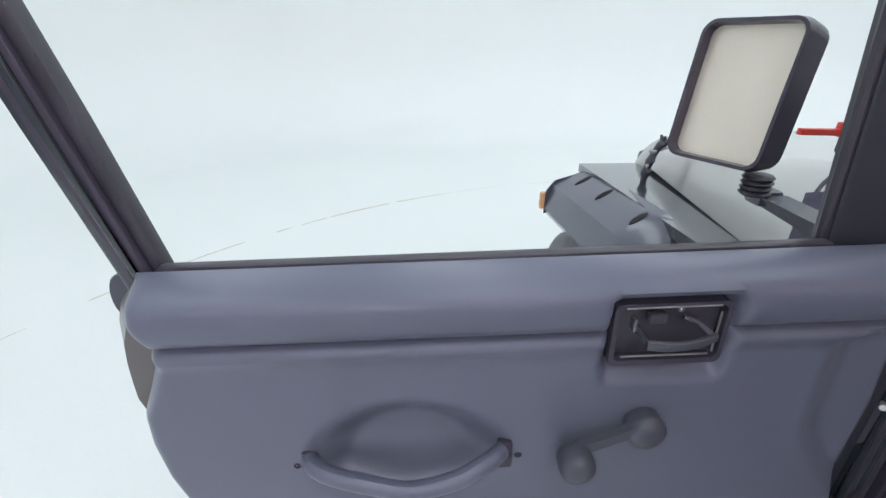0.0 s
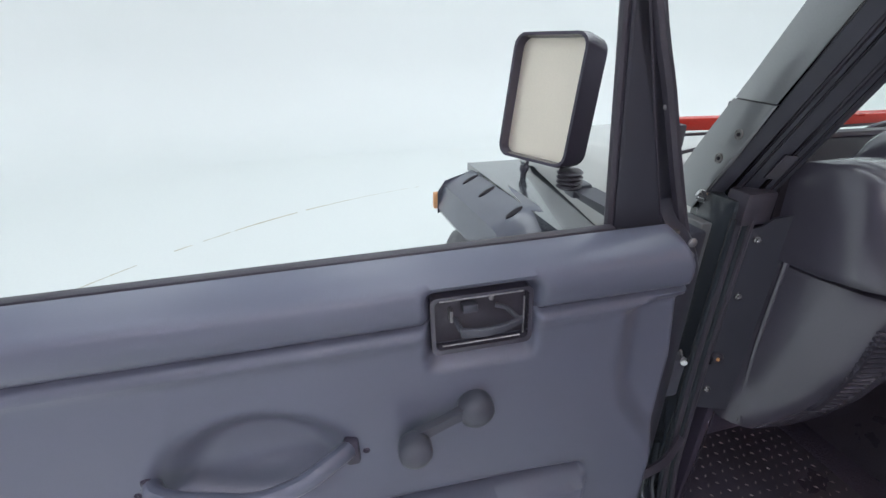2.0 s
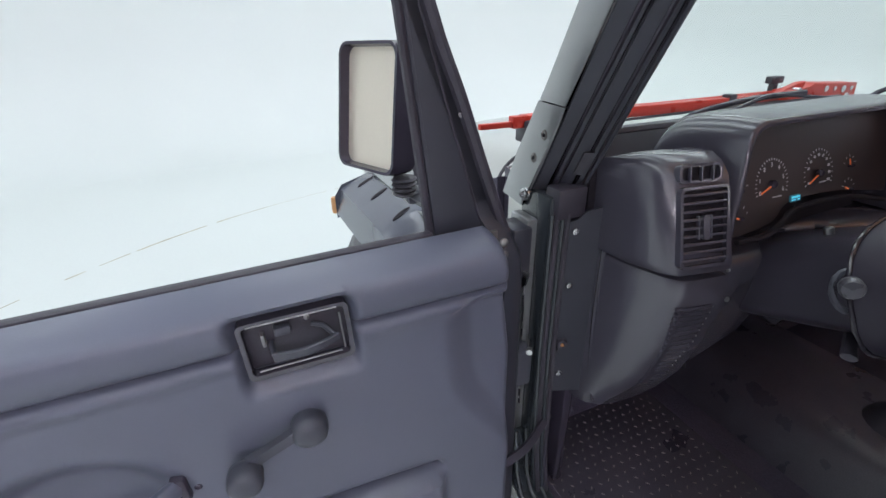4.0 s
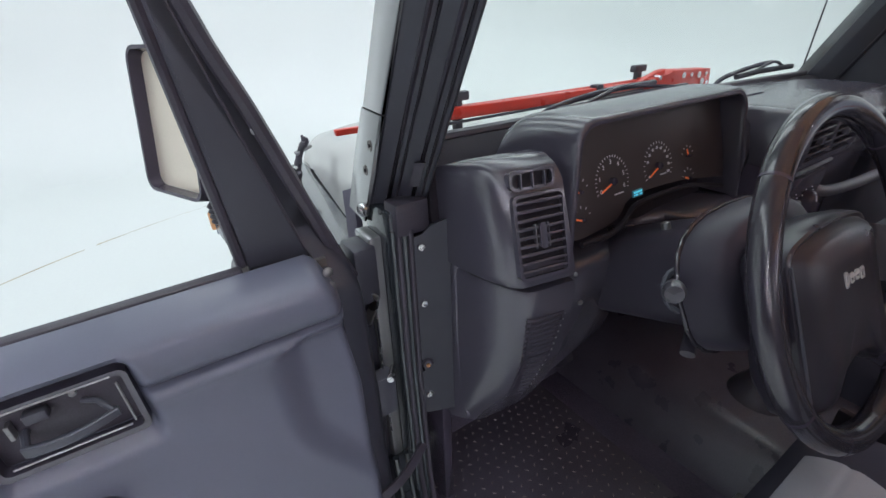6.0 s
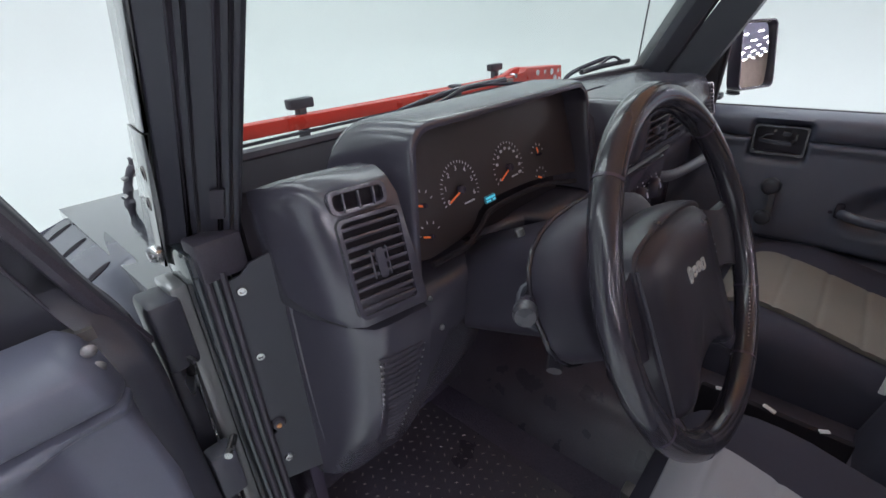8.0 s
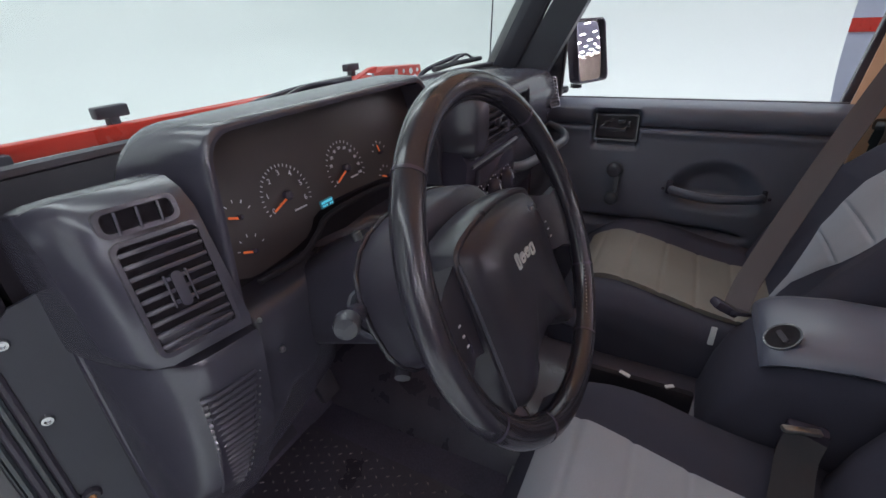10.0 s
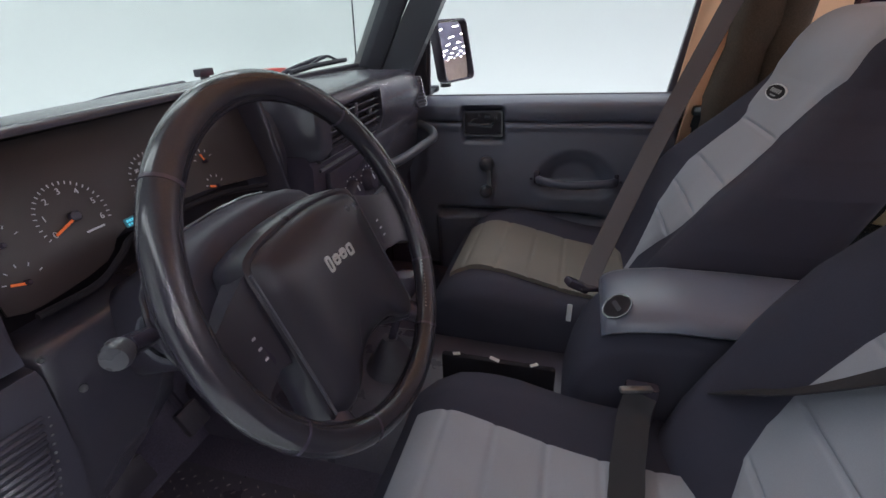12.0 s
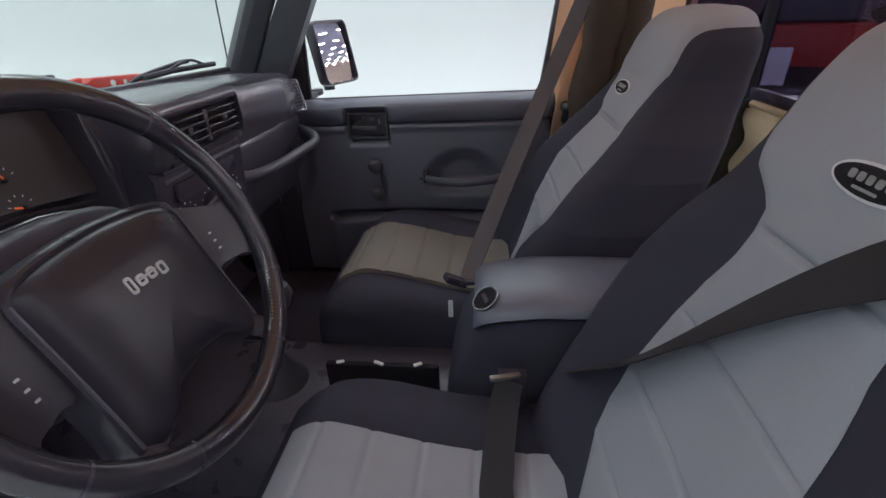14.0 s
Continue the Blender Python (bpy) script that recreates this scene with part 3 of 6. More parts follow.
        rings.append([(p.x + 0.030, va, p.z), (p.x + 0.005, va, p.z), (p.x - 0.003, va - 0.010, p.z), (p.x - 0.005, (va + vb) / 2, p.z), (p.x - 0.003, vb + 0.008, p.z), (p.x + 0.004, vb, p.z), (p.x + 0.030, vb, p.z)])
    put("hinge_edge", loft(rings), M_POST, lab="dark rounded hinge edge of the door", sharp=60)
    put("edge_seal", tube([(p.x + 0.002, -0.062 + 0.010 * ease(-0.02, 0.07, p.z), p.z) for p in edge_line], 0.006, 8), M_RUBBER)
    put("check_strap", strap([(0.088, 0.034, -0.386), (0.040, 0.026, -0.374), (-0.027, -0.014, -0.366)], 0.015, 0.005, (0.3, 1, 0.3)), M_RUBBER, lab="black door check strap")
    for zz in (0.018, 0.036):
        put("edge_screw", lathe([(0.006, 0), (0.006, 0.002), (0.003, 0.004)], 10, axes((0.094, 0.036, zz), (1, 0, 0), (0, 0, 1), (0, 1, 0))), M_DULL)

    # side mirror: flat glass in a deep square housing on a bellows and an arm
    g0, g1 = Vector((0.183, -0.121, 0)), Vector((0.241, -0.242, 0))
    ax = (g1 - g0).normalized()
    nz = Vector((0, 0, 1)).cross(ax) * -1
    if nz.x < 0:
        nz = -nz
    mid = (g0 + g1) / 2 + (Vector((-0.012, -0.016, 0.180)) if side > 0 else Vector((0.020, 0.022, 0.169)))
    tip = radians(11 if side > 0 else 10)
    nz = nz * math.cos(tip) + Vector((0, 0, math.sin(tip)))
    mm = axes(mid, ax, nz.cross(ax), nz)
    if mm.determinant() < 0 or (nz.cross(ax)).z < 0:
        mm = axes(mid, -ax, nz.cross(-ax), nz)
    W, Hh = (0.136, 0.184) if side > 0 else (0.150, 0.190)
    lag = (0.15 if side > 0 else 0.0) * (-1 if mm.col[0].to_3d().dot(ax) > 0 else 1)      # the back leans towards the car
    hs = [[(x, y, 0.004) for x, y in rounded(W, Hh, 0.020)], [(x, y, -0.012) for x, y in rounded(W + 0.004, Hh + 0.004, 0.022)], [(x + 0.034 * lag, y, -0.036) for x, y in rounded(W - 0.002, Hh - 0.004, 0.022)], [(x + 0.042 * lag, y, -0.045) for x, y in rounded(W - 0.024, Hh - 0.024, 0.018)]]
    hollow = [[(x, y, -0.015) for x, y in rounded(W - 0.013, Hh - 0.013, 0.015)], [(x, y, 0.004) for x, y in rounded(W - 0.009, Hh - 0.009, 0.016)]]
    mir = put("side_mirror", moved(loft(hollow + hs), mm), M_BLACK, lab="square black side mirror housing")
    if side > 0:
        put("mirror_glass", prism(rounded(W - 0.012, Hh - 0.012, 0.0155), 0.003, mm @ Matrix.Translation((0, 0, -0.0145))), M_DUSTY, mir, "dusty flat mirror glass")
    else:
        # convex glass, its outline at even steps
        edge = [Vector((*p, 0)) for p in rounded(W - 0.012, Hh - 0.012, 0.0155)]
        rim = [a.lerp(b, k / 6) for a, b in zip(edge, edge[1:] + edge[:1]) for k in range(6)]
        rings = [[(p.x * f, p.y * f, -0.004 - (p.x ** 2 + p.y ** 2) * f * f / 2.2) for p in rim] for f in (0.999 - 0.0333 * k for k in range(30))]
        put("mirror_glass", moved(loft([[(p.x, p.y, -0.0155) for p in rim]] + rings), mm), M_MIRROR, mir, "convex mirror glass", sharp=60)
    foot = g0 + (g1 - g0) * (0.22 if side > 0 else 0.32) + Vector((-0.028 if side > 0 else -0.010, 0, 0.088))
    for k in range(4):
        put("mirror_bellows", lathe([(0.017, 0), (0.020, 0.003), (0.017, 0.006)], 16, Matrix.Translation(foot - Vector((0, 0, 0.012 + 0.007 * k)))), M_RUBBER, mir)
    put("mirror_arm", loft([[(0.150 + 0.018 * a, -0.150 + 0.016 * b, 0.046 + c) for a, b, c in ((-1, -1, 0), (1, -1, 0), (1, 1, 0.010), (-1, 1, 0.010))], [(0.075 + 0.020 * a, -0.045 + 0.016 * b, 0.010 + c) for a, b, c in ((-1, -1, -0.012), (1, -1, -0.012), (1, 1, 0.010), (-1, 1, 0.010))]]), M_FLARE, mir)
    put("mirror_mount", box((0.150, -0.152, 0.050), (0.034, 0.034, 0.022), 0.006), M_FLARE, mir)

    # glass lowered on the near door, raised on the other
    return t


door("driver_door", pose(0.585, 0.395, 1.10, 0, 2.4, 176.5), 1, "open car door with charcoal vinyl trim, crank and side mirror")
door("passenger_door", pose(1.997, 0.437, 1.058, 0, -1.0, -90), -1, "closed car door with charcoal vinyl trim and crank")


# ---- the car's body ----
car = thing("car", pose(XC, 0, 0), "dark open off-road car on a white turntable, hood and cabin", "car")


def both(fn):
    """Calls fn for the driver's side (1) and the passenger's (-1), with x from the driver's side."""
    for s in (1, -1):
        fn(s, (lambda x: x) if s == 1 else (lambda x: 2 * XC - x))


# tub: floor, sills, tunnel, firewall, sides
part("floor_pan", box((XC, -0.50, 0.515), (1.36, 2.30, 0.03), 0.005), M_CARPET, car, "dark floor pan")
part("tunnel", loft([[(XC + x, y, z) for x, z in ((-0.19, 0.52), (-0.16, 0.62), (-0.10, 0.665), (0.10, 0.665), (0.16, 0.62), (0.19, 0.52))] for y in (-0.75, 0.1, 0.62)]), M_MAT, car, "dark transmission tunnel")
part("firewall", sheet(lambda s, q: (0.64 + 1.30 * s, 0.52 + 0.12 * min(1, q * 2.5) ** 0.7, 0.52 + 0.60 * q), lambda s, q: (0.64 + 1.30 * s, 0.57 + 0.12 * min(1, q * 2.5) ** 0.7, 0.50 + 0.60 * q), 12, 12), M_CARPET, car, "dark carpeted firewall")


def side_parts(s, X):
    # rocker and sill with chrome-like step trim
    part("sill", box((X(0.605), -0.10, 0.50), (0.07, 1.10, 0.08), 0.012), M_PAINT, car)
    # rear quarter of the tub
    part("rear_quarter", loft([[(X(x), y, z) for y, z in ((-0.50, 0.50), (-0.50, 1.04), (-0.47, 1.075), (-1.75, 1.075), (-1.75, 0.50))] for x in (0.575, 0.635)]), M_PAINT, car, "dark painted rear quarter panel")
    part("quarter_rail", box((X(0.612), -1.12, 1.088), (0.085, 1.26, 0.026), 0.008), M_PAINT, car)
    part("wheel_house", box((X(0.78), -1.22, 0.66), (0.26, 0.75, 0.32), 0.05, 3), M_PAINT, car)
    # door jamb: ribbed weatherstrip post and the bolted hinge panel
    part("door_jamb", box((X(0.6085), 0.445, 0.82), (0.038, 0.075, 0.68), 0.006), M_PAINT, car, "dark painted door jamb")
    part("jamb_channel", box((X(0.5805), 0.458, 0.815), (0.019, 0.048, 0.61), 0.004), M_BODY, car, "silver-grey painted channel beside the jamb")
    for k, (x, y) in enumerate(((0.5925, 0.407), (0.6000, 0.4045), (0.6075, 0.402), (0.6155, 0.400))):
        part("jamb_rib", tube([(X(x), y, 1.135), (X(x), y, 0.9), (X(x + 0.004), y - 0.004, 0.66), (X(x + 0.006), y - 0.02, 0.54)], 0.0042, 8), M_RUBBER if k % 2 else M_PAINT, car)
    # painted foot of the jamb, sweeping out into the sill
    foot_y = [(0.0, 0.425), (0.35, 0.412), (0.6, 0.392), (0.8, 0.350), (1.0, 0.270)]
    foot_z = [(0.0, 0.700), (0.35, 0.600), (0.6, 0.562), (0.8, 0.546), (1.0, 0.541)]
    part("jamb_foot", sheet(lambda a, b: (X(0.562 + 0.066 * a), lerp(foot_y, b), lerp(foot_z, b)), lambda a, b: (X(0.562 + 0.066 * a), lerp(foot_y, b) + 0.02, lerp(foot_z, b) - 0.012), 4, 20), M_PAINT, car, "glossy dark foot of the door jamb")
    for x in (0.568, 0.590, 0.612):
        part("foot_rib", tube([(X(x), lerp(foot_y, k / 12) - 0.003, lerp(foot_z, k / 12) + 0.004) for k in range(13)], 0.0055, 8), M_PAINT, car)
    n = Vector((-0.38 * s, -0.92, 0)).normalized()
    pm = axes((X(0.638), 0.396, 0.965), Vector((0.92 * s, -0.38, 0)), (0, 0, 1), n)
    out = [(-0.020, -0.165), (0.040, -0.165), (0.034, 0.18), (0.006, 0.172), (-0.006, 0.160), (-0.022, 0.155), (-0.022, -0.05), (-0.014, -0.055), (-0.014, -0.075), (-0.020, -0.08)]
    part("hinge_panel", prism(out if s == 1 else [(-a, b) for a, b in out][::-1], 0.004, pm), M_POST, car, "bolted dark hinge panel")
    for z in (1.107, 1.016, 0.840):
        bolt((X(0.6290), 0.3962, z), n, 0.0060, "jamb_bolt", car)
    bolt((X(0.6285), 0.3963, 0.905), n, 0.009, "jamb_plug", car, M_RUBBER)
    bolt((X(0.6265), 0.3925, 0.903), n, 0.0035, "jamb_plug_core", car, M_ORANGE)
    part("kick_panel", box((X(0.664), 0.52, 0.84), (0.02, 0.24, 0.60), 0.004), M_BLACK, car)
    # striker and hinge on the outer face
    part("door_hinge", box((X(0.561), 0.452, 1.068), (0.034, 0.050, 0.088), 0.006), M_POST, car, "black upper door hinge")
    # dark block added to fill the gap behind the door with shade
    part("gap_shade_block", box((X(0.5585), 0.468, 0.80), (0.025, 0.044, 0.60), 0.004), M_POST, car, "dark block added for the shaded gap behind the door edge")
    part("hinge_clip", strap([(X(0.566), 0.424, 1.040), (X(0.5645), 0.427, 1.022), (X(0.561), 0.440, 0.996), (X(0.5596), 0.4515, 0.974)], 0.013, 0.004, (1, 0.3, 0)), M_STEEL, car, "bright metal hinge clip")
    part("check_wire", tube([(X(0.5655), 0.425, 1.036), (X(0.5613), 0.416, 0.898), (X(0.5600), 0.407, 0.790)], 0.0016, 6), M_STEEL, car, "thin bright wire along the jamb")
    part("door_hinge", box((X(0.5570), 0.409, 0.876), (0.030, 0.026, 0.074), 0.004, 2), M_FLARE, car, "grey lower door hinge leaf")
    part("switch_plunger", tube([(X(0.578), 0.415, 0.910), (X(0.560), 0.390, 0.912)], 0.005, 10), M_STEEL, car)
    # windshield side post
    dy = -0.53

    def post(name, ring, z0, z1, material, lab=""):
        rr = [[(X(x), y + (z - 1.166) * dy, z) for x, y in ring] for z in (z0, (z0 + z1) / 2, z1)]
        b = loft(rr)
        bmesh.ops.bevel(b, geom=[e for e in b.edges if abs(e.verts[0].co.z - e.verts[1].co.z) > 0.05], offset=0.004, segments=2, profile=0.5, affect="EDGES")
        return part(name, b, material, car, lab)
    post("windshield_post", [(0.599, 0.524), (0.590, 0.455), (0.596, 0.450), (0.645, 0.407), (0.651, 0.410), (0.653, 0.500), (0.650, 0.523)] if s == 1 else [(0.598, 0.482), (0.598, 0.465), (0.607, 0.442), (0.634, 0.402), (0.640, 0.405), (0.649, 0.455), (0.646, 0.482)], 1.13, 1.72, M_POST, "raked dark windshield side post")
    low_edge = 1.2865 if s == 1 else 1.13
    if s == 1:
        post("post_plate", [(0.592, 0.525), (0.583, 0.453), (0.588, 0.451), (0.598, 0.523)], 1.13, 1.285, M_BODY, "grey painted post foot plate")
    post("post_edge", [(0.594, 0.524), (0.585, 0.456), (0.5895, 0.454), (0.599, 0.522)], low_edge, 1.72, M_BODY, "grey painted outer face of the post")
    for x, y, w in ((0.608, 0.4392, 0.0024), (0.6155, 0.4328, 0.0017), (0.632, 0.4182, 0.0024), (0.640, 0.4112, 0.0017)):
        post("post_seal", [(x - w, y + w * 0.9), (x - w * 0.9, y - w * 0.9), (x + w, y - w * 0.9), (x + w * 0.6, y + w)], 1.155, 1.72, M_RUBBER)
    post("post_clip", [(0.626, 0.4245), (0.622, 0.420), (0.632, 0.411), (0.636, 0.4155)], 1.19, 1.225, M_RUBBER)
    part("post_foot", box((X(0.620), 0.414, 1.150), (0.050, 0.034, 0.046), 0.004, 2), M_RUBBER, car)
    for y, z in ((0.4300, 1.2443), (0.4505, 1.2085)):
        flat = Matrix.Translation((X(0.5850), y, z)) @ Vector((-s, 0.12, 0)).to_track_quat("Z", "Y").to_matrix().to_4x4()
        screw = part("post_screw", lathe([(0.0072, -0.001), (0.0072, 0.0006), (0.0060, 0.0012), (0.0056, 0.0002), (0.001, 0.0)], 16, flat), M_OUTER, car)
        part("screw_slot", lathe([(0.0026, 0), (0.0026, 0.0014)], 6, flat), M_NEAR_BLACK, screw)
    bolt((X(0.578), 0.452, 1.156), (-s, -0.4, 0.1), 0.010, "post_bolt", car)
    # roll bar with padding, and soft-top side behind it
    part("roll_bar", tube(smooth_path([(X(0.66), -0.62, 0.6), (X(0.665), -0.64, 1.1), (X(0.70), -0.66, 1.55), (X(0.80), -0.66, 1.72)], 6), 0.040, 12), M_BROWN, car, "padded dark roll bar")
    part("side_bar", tube([(X(0.68), 0.10, 1.69), (X(0.70), -0.3, 1.72), (X(0.71), -0.66, 1.70), (X(0.70), -1.7, 1.55)], 0.032, 10), M_BROWN, car)


both(side_parts)
part("header_rail", box((XC, 0.175, 1.735), (1.38, 0.06, 0.06), 0.012), M_PAINT, car, "windshield top rail")
part("windshield_sill", loft([[(x, y, z) for y, z in ((0.54, 1.135), (0.54, 1.165), (0.505, 1.220 - dz), (0.44, 1.226 - dz), (0.405, 1.208 - dz), (0.40, 1.135))] for x, dz in ((0.65, 0.0), (1.30, 0.006), (1.955, 0.020))]), M_NEAR_BLACK, car, "black windshield lower rail")
part("windshield_seal", tube([(0.665, 0.470, 1.226), (1.30, 0.470, 1.220), (1.945, 0.470, 1.207)], 0.009, 8), M_RUBBER, car)
glass = part("windshield", loft([[(0.66, 0.478, 1.20), (1.965, 0.478, 1.20), (1.965, 0.172, 1.715), (0.66, 0.172, 1.715)], [(0.66, 0.483, 1.203), (1.965, 0.483, 1.203), (1.965, 0.177, 1.718), (0.66, 0.177, 1.718)]]), M_GLASS, car, "clear windshield")
glass.visible_shadow = False
part("soft_top", sheet(lambda s, q: (0.60 + 1.38 * s, 0.14 - 1.20 * q, 1.775 + 0.03 * math.sin(math.pi * s) - 0.12 * q * q), lambda s, q: (0.60 + 1.38 * s, 0.14 - 1.20 * q, 1.765 + 0.03 * math.sin(math.pi * s) - 0.12 * q * q), 16, 20), M_TOP, car, "tan soft top overhead")


def curtain(s, X):
    """Soft-top side between the door and the rear panel."""
    hem = -0.505 if s == 1 else -0.443

    def f(a, b):
        return (X(0.592 - 0.006 * math.sin(a * 17)), hem - 0.075 * b - (0.795 + hem) * a, 1.07 + 0.70 * b)
    part("top_side_curtain", sheet(f, lambda a, b: (f(a, b)[0] + 0.006, f(a, b)[1], f(a, b)[2]), 30, 8), M_TAN, car, "tan soft-top side behind the door")
    qw = part("quarter_window", box((X(0.597), -0.897, 1.40), (0.004, 0.205, 0.62), 0.0), M_TINT, car, "clear soft-top quarter window")
    qw.visible_shadow = False
    part("quarter_window_sill", box((X(0.597), -0.93, 1.085), (0.02, 0.28, 0.03), 0.004), M_TAN, car)
    part("bar_sleeve", strap([(X(0.64), -0.60, 1.72), (X(0.635), -0.545, 1.40), (X(0.63), -0.50, 1.05), (X(0.635), -0.49, 0.9)], 0.060, 0.006, (1, 0.4, 0)), M_TAN, car)
    part("bar_wrap", tube(smooth_path([(X(0.655), -0.66, 1.74), (X(0.65), -0.61, 1.42), (X(0.655), -0.565, 1.12), (X(0.67), -0.56, 0.85)], 5), [0.055 + 0.006 * math.sin(k * 2.1) for k in range(16)], 12, 1.0), M_BROWN, car, "wrinkled dark roll-bar sleeve")


both(curtain)
for x in (0.608, 1.972):
    part("rear_corner_post", box((x, -1.006, 1.41), (0.034, 0.026, 0.66), 0.006), M_POST, car, "dark corner strip between the rear windows")


def rear_panel(a, b):
    z = 0.62 + 0.465 * b
    return (0.60 + 1.38 * a, -0.985 - 0.02 * b + 0.012 * math.sin(b * 21 + 1.2 * math.sin(a * 9)) + 0.004 * math.sin(a * 30 + 4 * b), z)


part("top_rear_panel", sheet(rear_panel, lambda a, b: (rear_panel(a, b)[0], rear_panel(a, b)[1] - 0.012, rear_panel(a, b)[2]), 60, 24), M_CREAM, car, "pale folded fabric behind the seats")
part("rear_panel_hem", tube([(0.60, -0.995, 1.088), (1.98, -0.995, 1.088)], 0.010, 8), M_CREAM, car)
part("rear_window_frame", box((XC, -1.003, 1.110), (1.36, 0.016, 0.034), 0.003), M_BLACK, car)
part("rear_window_top", box((XC, -1.03, 1.66), (1.36, 0.012, 0.12), 0.003), M_TAN, car)
rw = part("rear_window", box((XC, -1.012, 1.36), (1.34, 0.004, 0.49), 0.0), M_TINT, car, "clear rear curtain window")
rw.visible_shadow = False
part("tailgate", box((XC, -1.75, 0.80), (1.36, 0.06, 0.56), 0.01), M_PAINT, car, "dark tailgate")

# hood, cowl, fenders and flares
def hood_ring(y):
    k = (y - 0.56) / 1.14
    w, top, low = 0.60 - 0.19 * k, 1.165 - 0.164 * k, 0.90 - 0.0 * k
    pts = [(-w, low), (-w, top - 0.13)] + [(-w + 0.10 * (1 - math.cos(t)), top - 0.13 + 0.117 * math.sin(t)) for t in (math.pi / 2 * i / 8 for i in range(1, 9))]
    pts += [(-w * 0.55, top), (-w * 0.25, top + 0.009), (0, top + 0.012)]
    return [(XC + x, y, z) for x, z in pts] + [(XC - x, y, z) for x, z in pts[-2::-1]]


hood_nose = [[(x, 1.62 + 0.08 * math.sin(t), z - 0.07 * (1 - math.cos(t))) for x, y, z in hood_ring(1.62)] for t in (math.pi / 2 * i / 7 for i in range(1, 8))]
part("hood", loft([hood_ring(0.56 + 1.06 * k / 12) for k in range(13)] + hood_nose), M_HOOD, car, "dull dark grey hood", sharp=60)
part("cowl", loft([[(x, y, z) for y, z in ((0.485, 0.90), (0.485, 1.13), (0.53, 1.14), (0.565, 1.16), (0.565, 0.90))] for x in (0.62, 1.96)]), M_HOOD, car, "dark cowl below the windshield")


def fender(s, X):
    def top(s1, q):
        y = 0.58 + 1.10 * s1
        inner = 0.69 + 0.17 * s1
        return (X(inner + (0.60 - inner) * q + 0.04), y, 0.905 - 0.02 * s1)
    part("fender", sheet(top, lambda a, b: (top(a, b)[0], top(a, b)[1], top(a, b)[2] - 0.03), 16, 4), M_GLOSS, car, "glossy dark front fender")
    part("fender_side", box((X(0.615), 0.655, 0.73), (0.06, 0.32, 0.30), 0.02), M_OUTER, car)

    def fl(s1, q):
        # pocket flare: arch over the wheel, crown to lip
        y = 0.93 + 0.70 * s1
        inner, outer = 0.665 + 0.02 * s1, 0.505 - 0.005 * s1
        drop = 0.16 * max(0, 1 - s1 / 0.25) ** 2 + 0.035 * s1
        z = 0.912 - drop - 0.075 * q ** 1.5 - (0.08 * max(0, (q - 0.86) / 0.14))
        return (X(inner + (outer - inner) * q), y, z)
    f = part("fender_flare", sheet(fl, lambda a, b: (fl(a, b)[0] + 0.012 * s, fl(a, b)[1], fl(a, b)[2] - 0.022), 30, 14), M_FENDER, car, "dark plastic flare with slots")
    for s1 in (0.28, 0.62, 0.88):
        p0, p1 = Vector(fl(s1, 0.24)), Vector(fl(s1 - 0.03, 0.60))
        d = (p1 - p0).normalized()
        along = (Vector(fl(s1 + 0.05, 0.3)) - Vector(fl(s1 - 0.05, 0.3))).normalized()
        up = d.cross(along)
        if up.z < 0:
            up = -up
        along = up.cross(d)
        part("flare_slot", prism([((p1 - p0).length / 2 * math.cos(t), 0.013 * math.sin(t) * abs(math.sin(t)) ** 0.4) for t in (2 * math.pi * k / 20 for k in range(20))], 0.004, axes((p0 + p1) / 2 - up * 0.001, d, along, up)), M_NEAR_BLACK, f)
    part("marker_lamp", box((X(0.512), 1.648, 0.748), (0.05, 0.022, 0.070), 0.008), M_ORANGE, car, "amber marker lamp")
    part("flare_front", loft([[(X(x), 1.625, z) for x, z in ((0.67, 0.878), (0.53, 0.835), (0.50, 0.79), (0.50, 0.70), (0.56, 0.72), (0.68, 0.80))], [(X(x), 1.66, z) for x, z in ((0.67, 0.86), (0.54, 0.82), (0.515, 0.79), (0.515, 0.71), (0.56, 0.72), (0.68, 0.80))]]), M_FENDER, car)
    # rubber hood latch
    hx = XC - 0.485 * s
    def latch_ring(z, dx, dy, hw, ht):
        return [(hx + dx * s + ht * math.cos(t), 1.425 + dy + hw * math.sin(t), z) for t in (2 * math.pi * k / 14 for k in range(14))]
    L = part("hood_latch", loft([latch_ring(*r) for r in ((0.840, -0.038, 0, 0.010, 0.008), (0.880, -0.037, 0, 0.011, 0.009), (0.905, -0.036, 0, 0.013, 0.010), (0.915, -0.036, 0, 0.022, 0.014), (0.928, -0.034, 0, 0.023, 0.014), (0.936, -0.033, 0, 0.014, 0.011), (0.950, -0.030, 0, 0.016, 0.012), (0.962, -0.027, 0, 0.022, 0.013), (0.972, -0.024, 0, 0.015, 0.011), (0.990, -0.017, 0, 0.014, 0.011), (1.006, -0.008, 0, 0.016, 0.012), (1.018, 0.000, 0, 0.022, 0.013), (1.026, 0.004, 0, 0.016, 0.010))]), M_RUBBER, car, "black ribbed rubber hood latch")
    for dy in (-0.020, 0.0, 0.018):
        part("latch_ear", tube([(hx + 0.002 * s, 1.425 + dy * 0.5, 1.015), (hx + 0.008 * s, 1.425 + dy, 1.030), (hx + 0.006 * s, 1.425 + dy * 1.3, 1.042)], [0.008, 0.007, 0.004], 8), M_RUBBER, L)
    part("latch_pin", tube([(hx - 0.048 * s, 1.412, 0.944), (hx - 0.026 * s, 1.424, 0.952)], 0.007, 8), M_STEEL, L)
